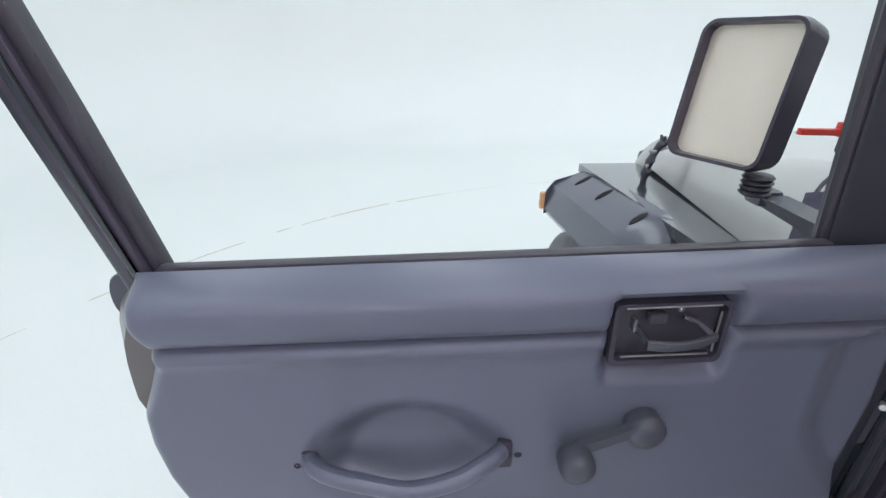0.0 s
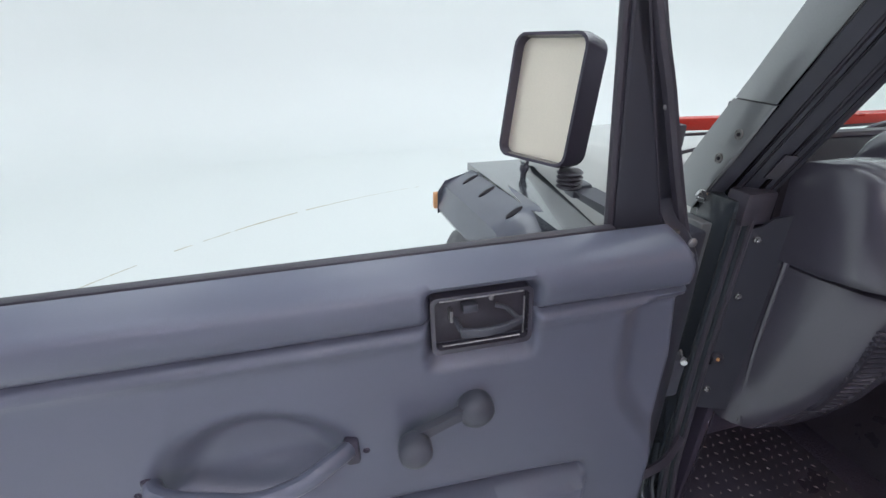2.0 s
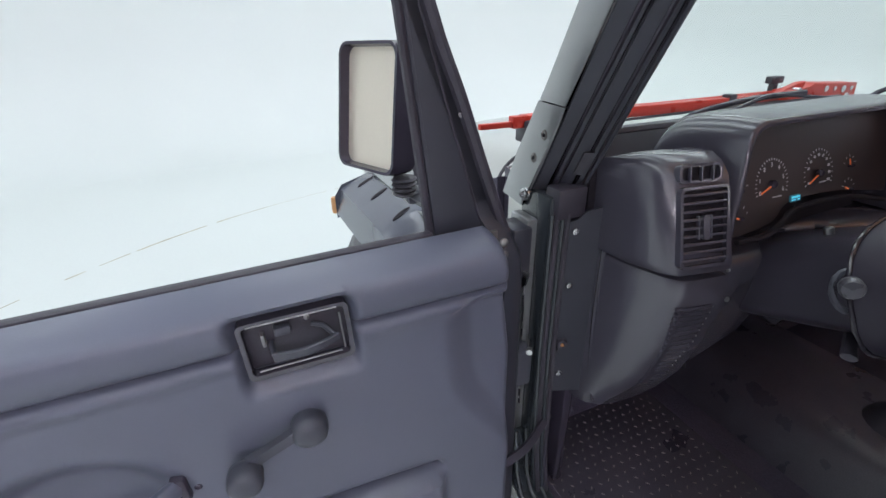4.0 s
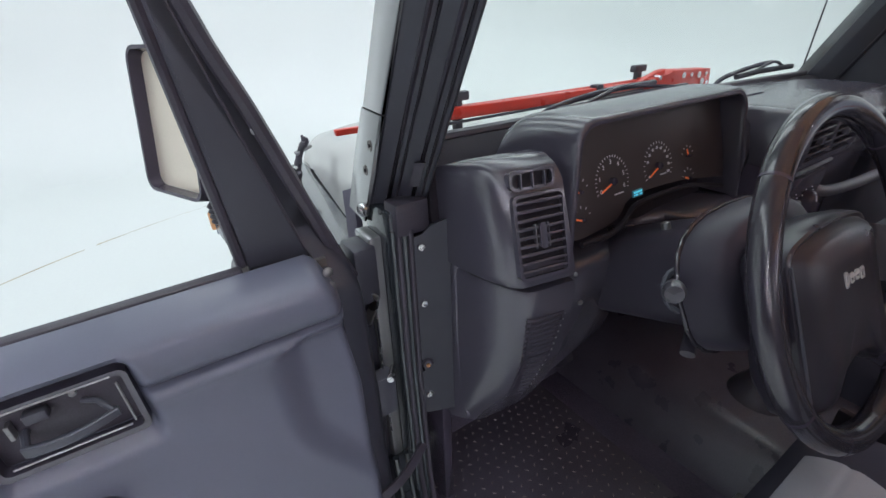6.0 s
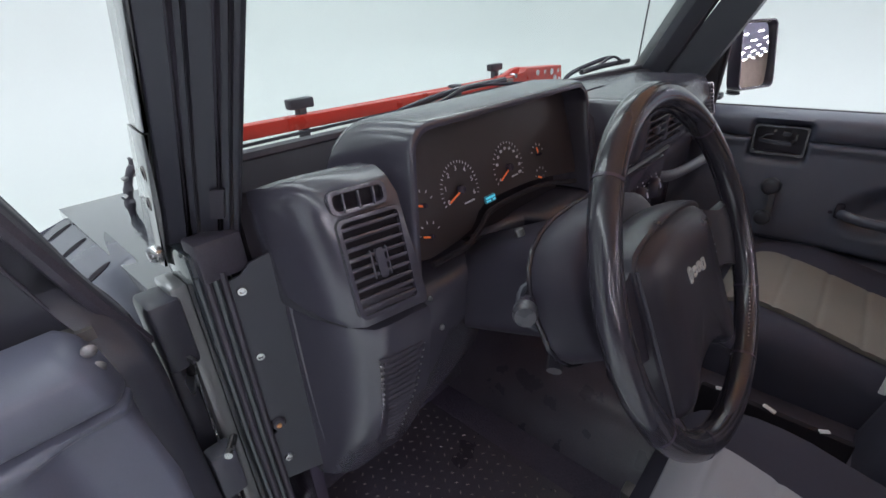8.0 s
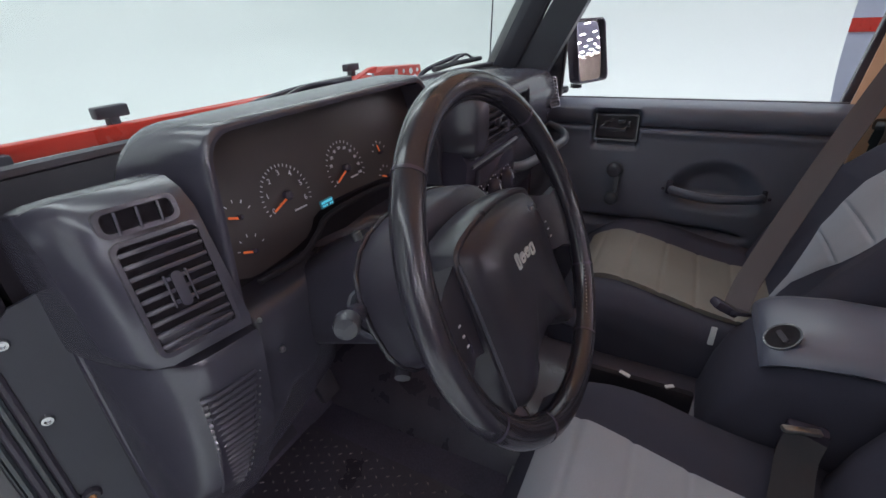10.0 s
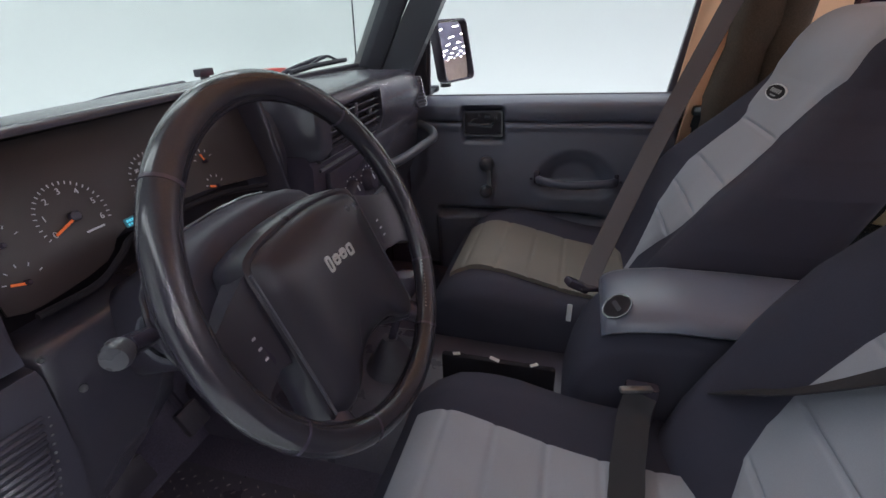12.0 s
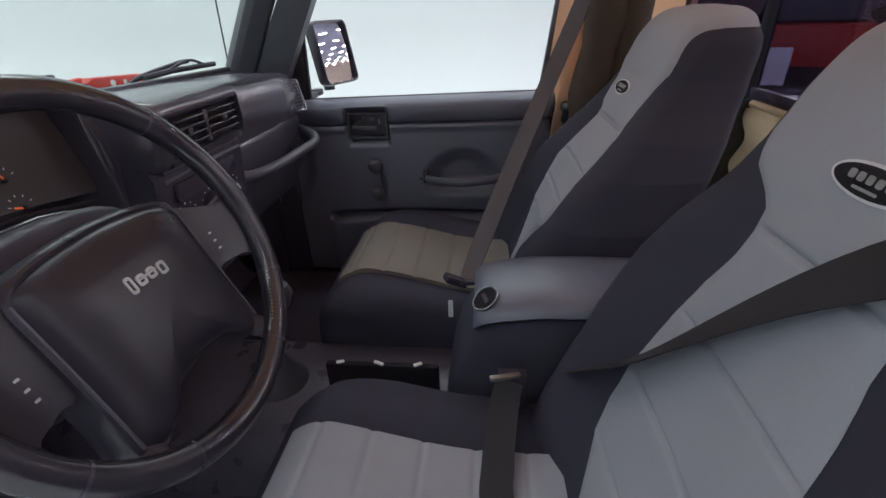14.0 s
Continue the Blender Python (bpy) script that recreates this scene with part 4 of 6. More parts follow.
    part("latch_bracket", box((hx - 0.004 * s, 1.425, 1.000), (0.060, 0.026, 0.010), 0.003, 2, pose(0, 0, 0, 0, -20 * s, 0)), M_DULL, L)
    # windshield bumper on the hood
    bx, by = (0.985, 0.80) if s == 1 else (1.70, 0.825)
    B = part("hood_bumper", box((bx, by, 1.170), (0.018, 0.020, 0.09), 0.003), M_RUBBER, car, "black rubber hood bumper")
    part("bumper_pad", box((bx, by, 1.218), (0.056, 0.022, 0.020), 0.003), M_RUBBER, B)
    # cowl hose
    part("washer_hose", tube(smooth_path([(X(0.64), 0.62, 0.95), (X(0.67), 0.70, 1.06), (X(0.74), 0.74, 1.12), (X(0.85), 0.72, 1.155)], 6), 0.004, 6), M_RUBBER, car)


both(fender)
part("grille", box((XC, 1.70, 0.73), (0.80, 0.06, 0.40), 0.02), M_PAINT, car, "dark grille panel")
part("front_axle_mass", box((XC, 1.2, 0.62), (0.70, 1.0, 0.30), 0.05), M_DARKSHOP, car)


def wheel_at(x, y, s):
    w = part("wheel", lathe([(0.20, -0.11), (0.345, -0.12), (0.375, -0.10), (0.38, 0.0), (0.375, 0.10), (0.345, 0.12), (0.20, 0.11)], 40, axes((x, y, 0.38), (0, 1, 0), (0, 0, 1), (1, 0, 0))), M_RUBBER, car, "black off-road tyre")
    part("rim", lathe([(0.02, -0.07), (0.19, -0.09), (0.205, -0.10), (0.205, 0.10), (0.19, 0.09), (0.02, 0.07)], 32, axes((x, y, 0.38), (0, 1, 0), (0, 0, 1), (1, 0, 0))), M_DULL, w)


for x in (0.62, 1.96):
    for y in (1.25, -1.12):
        wheel_at(x, y, 1)

# wipers and cowl details
def wiper(x0, x1, z):
    w = thing("wiper", pose(x0, 0.53, 1.17), "black windshield wiper lying on the cowl", "wiper", "wipers")
    part("wiper_arm", tube(smooth_path([(x0, 0.555, 1.175), (x0 + 0.03, 0.545, 1.215), (x0 + 0.16, 0.525, 1.238), (x1 - 0.10, 0.515, 1.242)], 6), 0.006, 8), M_BLACK, w)
    part("wiper_blade", tube([(x0 + 0.02, 0.508, 1.222), (x1 - 0.2, 0.500, 1.228), (x1, 0.500, 1.226)], 0.007, 6), M_RUBBER, w)
    part("blade_bridge", tube(smooth_path([(x0 + 0.10, 0.504, 1.228), (x0 + 0.2, 0.505, 1.245), (x1 - 0.05, 0.502, 1.230)], 5), 0.004, 6), M_BLACK, w)
    part("wiper_pivot", lathe([(0.016, 0), (0.016, 0.02), (0.010, 0.028)], 14, pose(x0, 0.557, 1.155)), M_BLACK, w)


wiper(0.98, 1.40, 1.2)
wiper(1.62, 1.93, 1.2)
ant = thing("antenna", pose(2.0, 0.50, 1.13), "thin black whip antenna on the cowl", "antenna")
part("mast", tube([(2.0, 0.50, 1.13), (1.985, 0.46, 1.9)], 0.0022, 6), M_RUBBER, ant)
part("antenna_base", lathe([(0.018, 0), (0.016, 0.02), (0.006, 0.04)], 14, pose(2.0, 0.50, 1.125)), M_BLACK, ant)

# farm jack across the hood
jack = thing("jack", pose(1.3, 0.78, 1.17), "red steel farm jack lying across the hood", "jack")
part("jack_beam", box((1.268, 0.785, 1.1795), (1.024, 0.020, 0.026), 0.002, 2, pose(0, 0, 0, 0, 0.9, 0)), M_RED, jack, "long red beam")
part("jack_tongue", box((0.720, 0.785, 1.184), (0.085, 0.014, 0.012), 0.002, 2, pose(0, 0, 0, 0, 0.9, 0)), M_RED, jack)
part("jack_tray", box((1.29, 0.772, 1.166), (0.98, 0.006, 0.006), 0.001), M_RUBBER, jack)
blk = part("jack_carriage", prism([(1.66, 1.150), (2.000, 1.135), (1.990, 1.200), (1.765, 1.212), (1.75, 1.200), (1.66, 1.196)], 0.05, axes((0, 0.80, 0), (1, 0, 0), (0, 0, 1), (0, -1, 0)), 0.003), M_RED, jack, "red carriage with round holes")
for x, z, r in ((1.83, 1.192, 0.009), (1.875, 1.190, 0.006), (1.92, 1.186, 0.010), (1.962, 1.186, 0.006), (1.945, 1.164, 0.010), (1.975, 1.158, 0.006)):
    part("carriage_hole", lathe([(r, 0), (r, 0.002)], 12, axes((x, 0.7485, z), (1, 0, 0), (0, 0, 1), (0, -1, 0))), M_WHITE, blk)
part("jack_handle", tube([(0.80, 0.815, 1.188), (1.20, 0.815, 1.183), (1.75, 0.815, 1.18)], 0.009, 8), M_RED, jack)
part("jack_strap", box((1.46, 0.786, 1.181), (0.030, 0.026, 0.034), 0.003), M_RUBBER, jack, "black rubber strap round the beam")
part("jack_runner", prism([(1.60, 1.182), (1.66, 1.196), (1.72, 1.214), (1.755, 1.216), (1.75, 1.196), (1.68, 1.176)], 0.018, axes((0, 0.785, 0), (1, 0, 0), (0, 0, 1), (0, -1, 0)), 0.003), M_RED, jack)
part("jack_pin", tube([(1.70, 0.745, 1.196), (1.70, 0.800, 1.196)], 0.007, 10), M_STEEL, jack)
part("jack_spring", tube([(1.645 + 0.045 * k / 40, 0.752 + 0.006 * math.cos(k * 1.3), 1.186 + 0.006 * math.sin(k * 1.3)) for k in range(41)], 0.0014, 6), M_DULL, jack)
for x in (0.80, 1.74):
    part("jack_mount", box((x, 0.785, 1.165), (0.03, 0.05, 0.05), 0.004), M_RUBBER, jack)

# passenger-side closing strips between the door and the windshield post
part("hinge_pillar_cover", box((1.965, 0.395, 0.82), (0.05, 0.13, 0.66), 0.006), M_BLACK, car)
part("post_gap_seal", loft([[(x, y - 0.0 + (z - 1.166) * -0.61, z) for x, y in ((1.945, 0.415), (1.985, 0.415), (1.985, 0.30 + 0.06 * (z - 1.1)), (1.945, 0.30 + 0.06 * (z - 1.1)))] for z in (1.10, 1.40, 1.70)]), M_POST, car)


# ---- dashboard ----
dash = thing("dashboard", pose(XC, 0.35, 1.0), "dark grey moulded plastic dashboard", "dashboard")


def lean(z):
    """The dash face's y at a height."""
    return 0.262 + 0.22 * (z - 1.11)


def pad_y(x, z):
    """The end pad's face, turned a little towards the driver."""
    return 0.297 - 0.19 * (x - 0.692) + 0.32 * (z - 1.21)


def pod_ring(x, k):
    """Upper pad section; k shrinks it towards its rounded end."""
    zt = 1.20 + 0.030 * k
    f = lambda z: 0.385 + (pad_y(x, z) - 0.385) * k
    return [(x, 0.43, 1.10), (x, 0.43, 1.195), (x, f(zt) + 0.050, zt - 0.003), (x, f(zt) + 0.022, zt - 0.002), (x, f(zt) + 0.006, zt - 0.010), (x, f(zt - 0.026), zt - 0.026), (x, f(1.15), 1.15), (x, f(1.095), 1.095), (x, f(1.086) + 0.004, 1.084), (x, f(1.08) + 0.03, 1.078)]


# driver's end pad with the outer vent
part("end_pad", loft([pod_ring(x, k) for x, k in ((0.662, 0.05), (0.664, 0.45), (0.668, 0.70), (0.676, 0.90), (0.690, 1.0), (0.735, 1.0), (0.764, 1.0))]), M_DASH, dash, "rounded dark end of the dash", sharp=50)


def low_ring(x, k):
    y0 = 0.385 - 0.128 * k - 0.10 * max(0, x - 0.70)
    return [(x, 0.45, 0.785), (x, 0.45, 1.074), (x, y0 + 0.02, 1.074), (x, y0 + 0.004, 1.072), (x, y0, 1.064), (x, y0 + 0.003 * k, 1.03), (x, y0 + 0.011 * k, 0.96), (x, y0 + 0.031 * k, 0.89), (x, y0 + 0.060 * k, 0.830), (x, y0 + 0.090 * k, 0.780)]


part("lower_end_panel", loft([low_ring(x, k) for x, k in ((0.664, 0.0), (0.667, 0.15), (0.674, 0.45), (0.688, 0.80), (0.702, 0.97), (0.715, 1.0), (0.770, 1.02))]), M_DASH, dash, "dark lower dash end with speaker ribs", sharp=50)
part("end_flange", tube(smooth_path([(0.668, 0.373, 1.078), (0.669, 0.372, 0.95), (0.674, 0.368, 0.84), (0.680, 0.362, 0.79)], 6), 0.005, 8), M_DASH, dash)
FACE_Y = [(0.89, 0.2865), (0.96, 0.2665), (1.03, 0.2585), (1.064, 0.2555)]
FACE_Y = [(0.780, 0.346), (0.830, 0.3155)] + FACE_Y
for k in range(19):
    z = 1.030 - 0.0088 * k
    y = lerp(FACE_Y, z)
    x0 = 0.700 + 0.00035 * k
    part("speaker_rib", tube([(x0, y + 0.0040, z), (x0 + 0.012, y - 0.0016, z - 0.001), (0.757 - 0.0016 * k, y - 0.0058, z - 0.003)], 0.0029, 6), M_DASH, dash)
part("grille_back", sheet(lambda a, b: (0.704 + (0.050 - 0.028 * b) * a, lerp(FACE_Y, 1.030 - 0.160 * b) - 0.0008 - 0.0052 * a, 1.030 - 0.160 * b - 0.003 * a), lambda a, b: (0.704 + (0.050 - 0.028 * b) * a, lerp(FACE_Y, 1.030 - 0.160 * b) + 0.003 - 0.0052 * a, 1.030 - 0.160 * b - 0.003 * a), 4, 20), M_SHROUD, dash, "dark speaker grille backing")
for k in range(16):
    z = 1.034 - 0.0104 * k
    part("speaker_dot", lathe([(0.0017, 0), (0.0012, 0.0012)], 8, axes((0.764 - 0.0019 * k, lerp(FACE_Y, z) - 0.0056, z), (1, 0, 0), (0, 0, 1), (0, -1, 0))), M_DULL, dash)

# knee panel right of it, up to the column
KNEE_Y = [(0.78, 0.352), (0.83, 0.324), (0.89, 0.298), (0.95, 0.278), (1.02, 0.262), (1.066, 0.259)]


def knee_ring(x, dy, low):
    zs = [1.066 + (low - 1.066) * k / 7 for k in range(8)]
    return [(x, 0.44, low + 0.01), (x, 0.44, 1.082), (x, 0.275 + dy, 1.082), (x, 0.262 + dy, 1.076)] + [(x, lerp(KNEE_Y, z) + dy, z) for z in zs] + [(x, lerp(KNEE_Y, low) + dy + 0.012, low - 0.004)]


part("knee_panel", loft([knee_ring(*r) for r in ((0.775, 0.004, 0.800), (0.779, 0.0, 0.800), (0.82, 0.0, 0.835), (0.86, 0.0, 0.870), (0.905, 0.0, 0.910), (0.918, 0.010, 0.922), (0.926, 0.036, 0.930), (1.00, 0.05, 0.93), (1.05, 0.04, 0.88), (1.065, 0.0, 0.86), (1.20, 0.0, 0.86))]), M_DASH, dash, "dark knee panel", sharp=50)
bolt((0.800, 0.2605, 1.02), (0, -1, 0.1), 0.004, "panel_screw", dash, M_DULL)
part("panel_latch", lathe([(0.003, 0), (0.002, 0.003)], 10, axes((0.780, 0.2585, 1.074), (1, 0, 0), (0, 0, 1), (0, -1, 0))), M_DULL, dash)


def vent(x, z, w, h, yaw, slats, cross=True, name="air_vent", y=None):
    """A framed vent with slats and a thumb wheel, facing the rear with a slight lean."""
    yy = lean(z) if y is None else y
    m = axes((x, yy, z), (math.cos(yaw), math.sin(yaw), 0), Vector((-0.3 * math.sin(yaw), 0.3 * math.cos(yaw), 1)), Vector((math.sin(yaw), -math.cos(yaw), 0.3)))
    v = part(name, moved(ring_plate(rounded(w, h, 0.008), rounded(w - 0.008, h - 0.008, 0.005), 0.0105), m @ Matrix.Translation((0, 0, -0.005))), M_DASH, dash, "dark slatted air vent")
    # near-black sheet that paints the hollow's shade behind the slats
    part("vent_back", moved(prism(rounded(w - 0.008, h - 0.008, 0.005), 0.003), m @ Matrix.Translation((0, 0, -0.0035))), M_NEAR_BLACK, v)
    for k in range(slats):
        yk = -h / 2 + h * (k + 1) / (slats + 1)
        part("vent_slat", moved(box((0, yk, 0.0028), (w - 0.008, 0.0046, 0.0060), 0.0018, 2), m), M_DASH, v)
    if cross:
        part("vent_wheel", moved(prism(rounded(0.009, 0.032, 0.0042), 0.005), m @ Matrix.Translation((0, 0, 0.003))), M_DASH, v)
        for dx in (-0.009, 0.009):
            part("vent_guide", moved(box((dx, 0, 0.0035), (0.0022, 0.030, 0.0065), 0.0008, 1), m), M_DASH, v)
    return v


vent(0.721, 1.145, 0.072, 0.104, -0.19, 9, True, "air_vent", pad_y(0.721, 1.145) - 0.001)
small = vent(0.719, 1.210, 0.062, 0.024, -0.19, 0, False, "defrost_vent", pad_y(0.719, 1.21) - 0.001)
for k in range(3):
    part("defrost_fin", moved(box((0, 0, 0), (0.0022, 0.018, 0.006), 0.0006, 1), axes((0.702 + 0.016 * k, pad_y(0.702 + 0.016 * k, 1.21) - 0.006, 1.210), (1, -0.19, 0), (0.15, 0.32, 1), (-0.19, -1, 0.32))), M_DASH, small)

# gauge binnacle: hood, lip, hollow, face
def arch(off, lift, fwd, low=1.088):
    """An arch outline on the leaning plane of the gauge hood, inset by off."""
    x0, x1, zt, r = 0.757 + off, 1.196 - off, 1.268 - off + lift, 0.034 - 0.5 * off
    lean_l = lambda z: x0 + (z - 1.088) * 0.164
    pts = [(lean_l(low + (zt - r - low) * k / 4), low + (zt - r - low) * k / 4) for k in range(5)]
    xl = lean_l(zt - r)
    pts += [(xl + r - r * math.cos(radians(a)), zt - r + r * math.sin(radians(a))) for a in range(15, 91, 15)]
    pts += [(xl + r + (x1 - r - xl - r) * k / 6, zt) for k in range(1, 7)]
    pts += [(x1 - r + r * math.sin(radians(a)), zt - r + r * math.cos(radians(a))) for a in range(15, 91, 15)]
    pts += [(x1, zt - r + (low - zt + r) * k / 4) for k in range(1, 5)]
    return [(x, 0.267 + 0.15 * (z - 1.17) + fwd, z) for x, z in pts]


HOOD = [(-0.016, -0.110, 0.150), (-0.014, -0.052, 0.132), (-0.011, -0.026, 0.114), (-0.008, -0.013, 0.090), (-0.004, -0.004, 0.045), (0.0, 0.0, 0.010), (0.0025, 0.0, 0.001), (0.0075, 0.0, 0.0), (0.011, 0.0, 0.006), (0.016, 0.0, 0.05), (0.018, 0.0, 0.075)]
part("gauge_hood", loft([arch(*p) for p in smooth_path(HOOD, 4)], False, False), M_DASH, dash, "dark rounded gauge hood", sharp=50)
# near-black plate, the hood's shade put into its colour
part("gauge_well", loft([[(x, y, z) for x, y, z in arch(0.017, 0.0, 0.062, 1.0)], [(x, y, z) for x, y, z in arch(0.017, 0.0, 0.068, 1.0)]]), M_NEAR_BLACK, dash)
GY = 0.297


def gface(z):
    return GY + 0.30 * (z - 1.166)


GM = lambda x, z, d=0.0: axes((x, gface(z) - d, z), (1, 0, 0), Vector((0, 0.30, 1)), Vector((0, -1, 0.30)))
face_out = smooth_path([(-0.196, 0.060, 0), (-0.186, 0.078, 0), (0.0, 0.080, 0), (0.186, 0.078, 0), (0.192, 0.06, 0), (0.192, -0.045, 0), (0.17, -0.052, 0), (0.06, -0.036, 0), (-0.06, -0.034, 0), (-0.10, -0.058, 0), (-0.175, -0.066, 0), (-0.200, -0.060, 0)], 3)
cl = part("gauge_face", prism([(p.x, p.y) for p in face_out], 0.003, GM(0.985, 1.172, 0.0)), M_GAUGE, dash, "dark brown gauge panel")
part("bezel_sweep", tube(smooth_path([(0.800, gface(1.10) - 0.008, 1.106), (0.860, gface(1.10) - 0.010, 1.106), (0.895, gface(1.11) - 0.010, 1.120), (0.93, gface(1.13) - 0.010, 1.132), (1.05, gface(1.13) - 0.010, 1.130), (1.15, gface(1.1) - 0.010, 1.112)], 6), 0.004, 8), M_NEAR_BLACK, dash)


def digits(s, x, z, size, parent, material):
    c = bpy.data.curves.new("dial_number", "FONT")
    c.body, c.size, c.align_x, c.align_y, c.extrude = s, size, "CENTER", "CENTER", 0.0003
    c.materials.append(material)
    ob = new("dial_number", c)
    ob.parent = parent
    ob.matrix_basis = GM(x, z, 0.0056)


def dial(x, z, r, a0, a1, marks, needle, size, ticks):
    """A dial: ring of ticks and numbers from a0 to a1 (degrees, clockwise from the left), and its needle."""
    d = part("dial", lathe([(r * 0.16, 0.0), (r * 0.16, 0.006), (r * 0.10, 0.008)], 16, GM(x, z, 0.004)), M_BLACK, cl)

    def at(a, rr):
        return x - rr * math.cos(radians(a)), z + rr * math.sin(radians(a))
    for k, s in enumerate(marks):
        if s:
            a = a0 + (a1 - a0) * k / (len(marks) - 1)
            digits(s, *at(a, r * 0.78), size, d, M_MARK)
    for k in range(ticks + 1):
        a = a0 + (a1 - a0) * k / ticks
        px, pz = at(a, r)
        part("dial_tick", moved(box((0, 0, 0.0005), (0.0032, 0.0009, 0.0006), 0, 1), GM(px, pz, 0.0052) @ Matrix.Rotation(radians(180 - a), 4, "Z")), M_MARK, d)
    a = a0 + (a1 - a0) * needle
    nx, nz = at(a, r * 0.40)
    part("needle", moved(box((0, 0, 0), (r * 0.8, 0.0026, 0.0012), 0.0004, 1), GM(nx, nz, 0.0075) @ Matrix.Rotation(radians(180 - a), 4, "Z")), M_NEEDLE, d, "orange needle")
    return d


dial(0.881, 1.170, 0.034, -20, 200, ["0", "1", "2", "3", "4", "5", "6"], 0.0, 0.0088, 24)
dial(0.989, 1.171, 0.034, -25, 205, ["0", "", "20", "30", "40", "50", "60", "70", "80", "90", "100"], 0.0, 0.0056, 20)
dial(0.813, 1.170, 0.017, 20, 160, ["", "", ""], 0.0, 0.005, 4)
dial(0.812, 1.134, 0.017, 20, 160, ["", "", ""], 0.0, 0.005, 4)
dial(1.068, 1.172, 0.015, 20, 160, ["", "", ""], 0.4, 0.005, 4)
dial(1.066, 1.138, 0.015, 20, 160, ["", "", ""], 0.0, 0.005, 4)
od = part("odometer", prism(rounded(0.023, 0.010, 0.002, 3), 0.002, GM(0.935, 1.143, 0.0035)), M_CYAN_DIM, cl, "lit cyan odometer display")
for k in range(6):
    part("display_bar", moved(box((-0.0083 + 0.0033 * k, 0.0018, 0.0022), (0.0025, 0.0030, 0.0006), 0, 1), GM(0.935, 1.143, 0.0035)), M_CYAN, od)
    if k != 3:
        part("display_bar", moved(box((-0.0083 + 0.0033 * k, -0.0022, 0.0022), (0.0022, 0.0024, 0.0006), 0, 1), GM(0.935, 1.143, 0.0035)), M_CYAN, od)
for x, z, w in ((0.893, 1.152, 0.020), (1.000, 1.158, 0.016), (0.940, 1.132, 0.02)):
    part("dial_legend", moved(box((0, 0, 0), (w, 0.002, 0.0006), 0, 1), GM(x, z, 0.0055)), M_MARK if z > 1.14 else M_FLARE, cl)

# top pad between binnacle, windshield and passenger end
part("top_pad", loft([[(x, y, z) for y, z in ((0.46, 1.12), (0.46, zt - 0.001), (0.40, zt + 0.001), (yf + 0.05, zt + 0.001), (yf + 0.028, zt), (yf + 0.012, zt - 0.004), (yf, zt - 0.018), (yf - 0.012, 1.15), (yf - 0.006, 1.09), (0.36, 1.06))] for x, yf, zt in ((0.77, 0.33, 1.208), (1.17, 0.33, 1.210), (1.195, 0.272, 1.222), (1.50, 0.268, 1.218), (1.80, 0.262, 1.208), (1.885, 0.262, 1.202), (1.915, 0.272, 1.196), (1.925, 0.30, 1.188))]), M_DASH, dash, "dark dash top and passenger pad", sharp=50)
# shallow tray on the top
part("dash_tray", ring_plate(rounded(0.20, 0.070, 0.012, 4, 1.345, 0.335), rounded(0.18, 0.050, 0.010, 4, 1.345, 0.335), 0.008, pose(0, 0, 1.216)), M_DASH, dash)
part("tray_floor", prism(rounded(0.185, 0.055, 0.010, 4, 1.345, 0.335), 0.002, pose(0, 0, 1.2165)), M_BLACK, dash)
# centre stack
POD = ((0.33, 1.125), (0.33, 1.231), (0.27, 1.2345), (0.232, 1.2345), (0.212, 1.2338), (0.2005, 1.230), (0.1925, 1.222), (0.190, 1.215), (0.1915, 1.209), (0.206, 1.205), (0.206, 1.150), (0.1955, 1.146), (0.198, 1.134), (0.23, 1.125))
POD_END = POD[:8] + ((0.189, 1.209), (0.1885, 1.190), (0.189, 1.165), (0.1925, 1.146)) + POD[12:]


def pod_shrunk(a):
    """The housing's closed outline, drawn in towards its rounded end."""
    k = math.cos(radians(a))
    return [(0.265 + (y - 0.265) * k, 1.184 + (z - 1.184) * k) for y, z in POD_END]


pod_rings = [(1.207, pod_shrunk(30)), (1.212, pod_shrunk(18)), (1.222, pod_shrunk(0)), (1.2365, POD_END), (1.237, POD), (1.4515, POD), (1.452, POD_END)] + [(1.456 + 0.026 * math.sin(radians(a)), pod_shrunk(a)) for a in (0, 20, 40, 60, 80)]
pod = part("center_vent_pod", loft([[(x, y, z) for y, z in r] for x, r in pod_rings]), M_DASH, dash, "rounded centre vent housing", sharp=50)
for x in (1.2905, 1.398):
    # near-black sheet in place of the shade between the slats
    part("vent_back", box((x, 0.2045, 1.1775), (0.105, 0.002, 0.052), 0.0006, 1), M_NEAR_BLACK, pod)
    for k in range(4):
        part("vent_slat", box((x, 0.1975, 1.1595 + 0.0125 * k), (0.098, 0.012, 0.0038), 0.0014, 2, pose(0, 0, 0)), M_DASH, pod)
    part("vent_wheel", box((x, 0.193, 1.178), (0.012, 0.010, 0.014), 0.003, 2), M_DASH, pod)
part("vent_divider", box((1.3445, 0.198, 1.1775), (0.010, 0.014, 0.054), 0.003, 2), M_DASH, pod)
part("stack_face", loft([[(x, y, z) for y, z in ((0.36, 0.88), (0.36, 1.14), (0.225, 1.14), (0.215, 1.12), (0.225, 1.02), (0.25, 0.88))] for x in (1.205, 1.47)]), M_BLACK, dash, "black centre stack")
for k, z in enumerate((1.128, 1.112)):
    part("stack_trim", tube([(1.225, 0.214 + 0.002 * k, z), (1.455, 0.214 + 0.002 * k, z)], 0.005, 8, 0.7), M_FLARE, dash)
part("radio", box((1.335, 0.214, 1.088), (0.18, 0.012, 0.030), 0.003), M_BLACK, dash, "black radio")
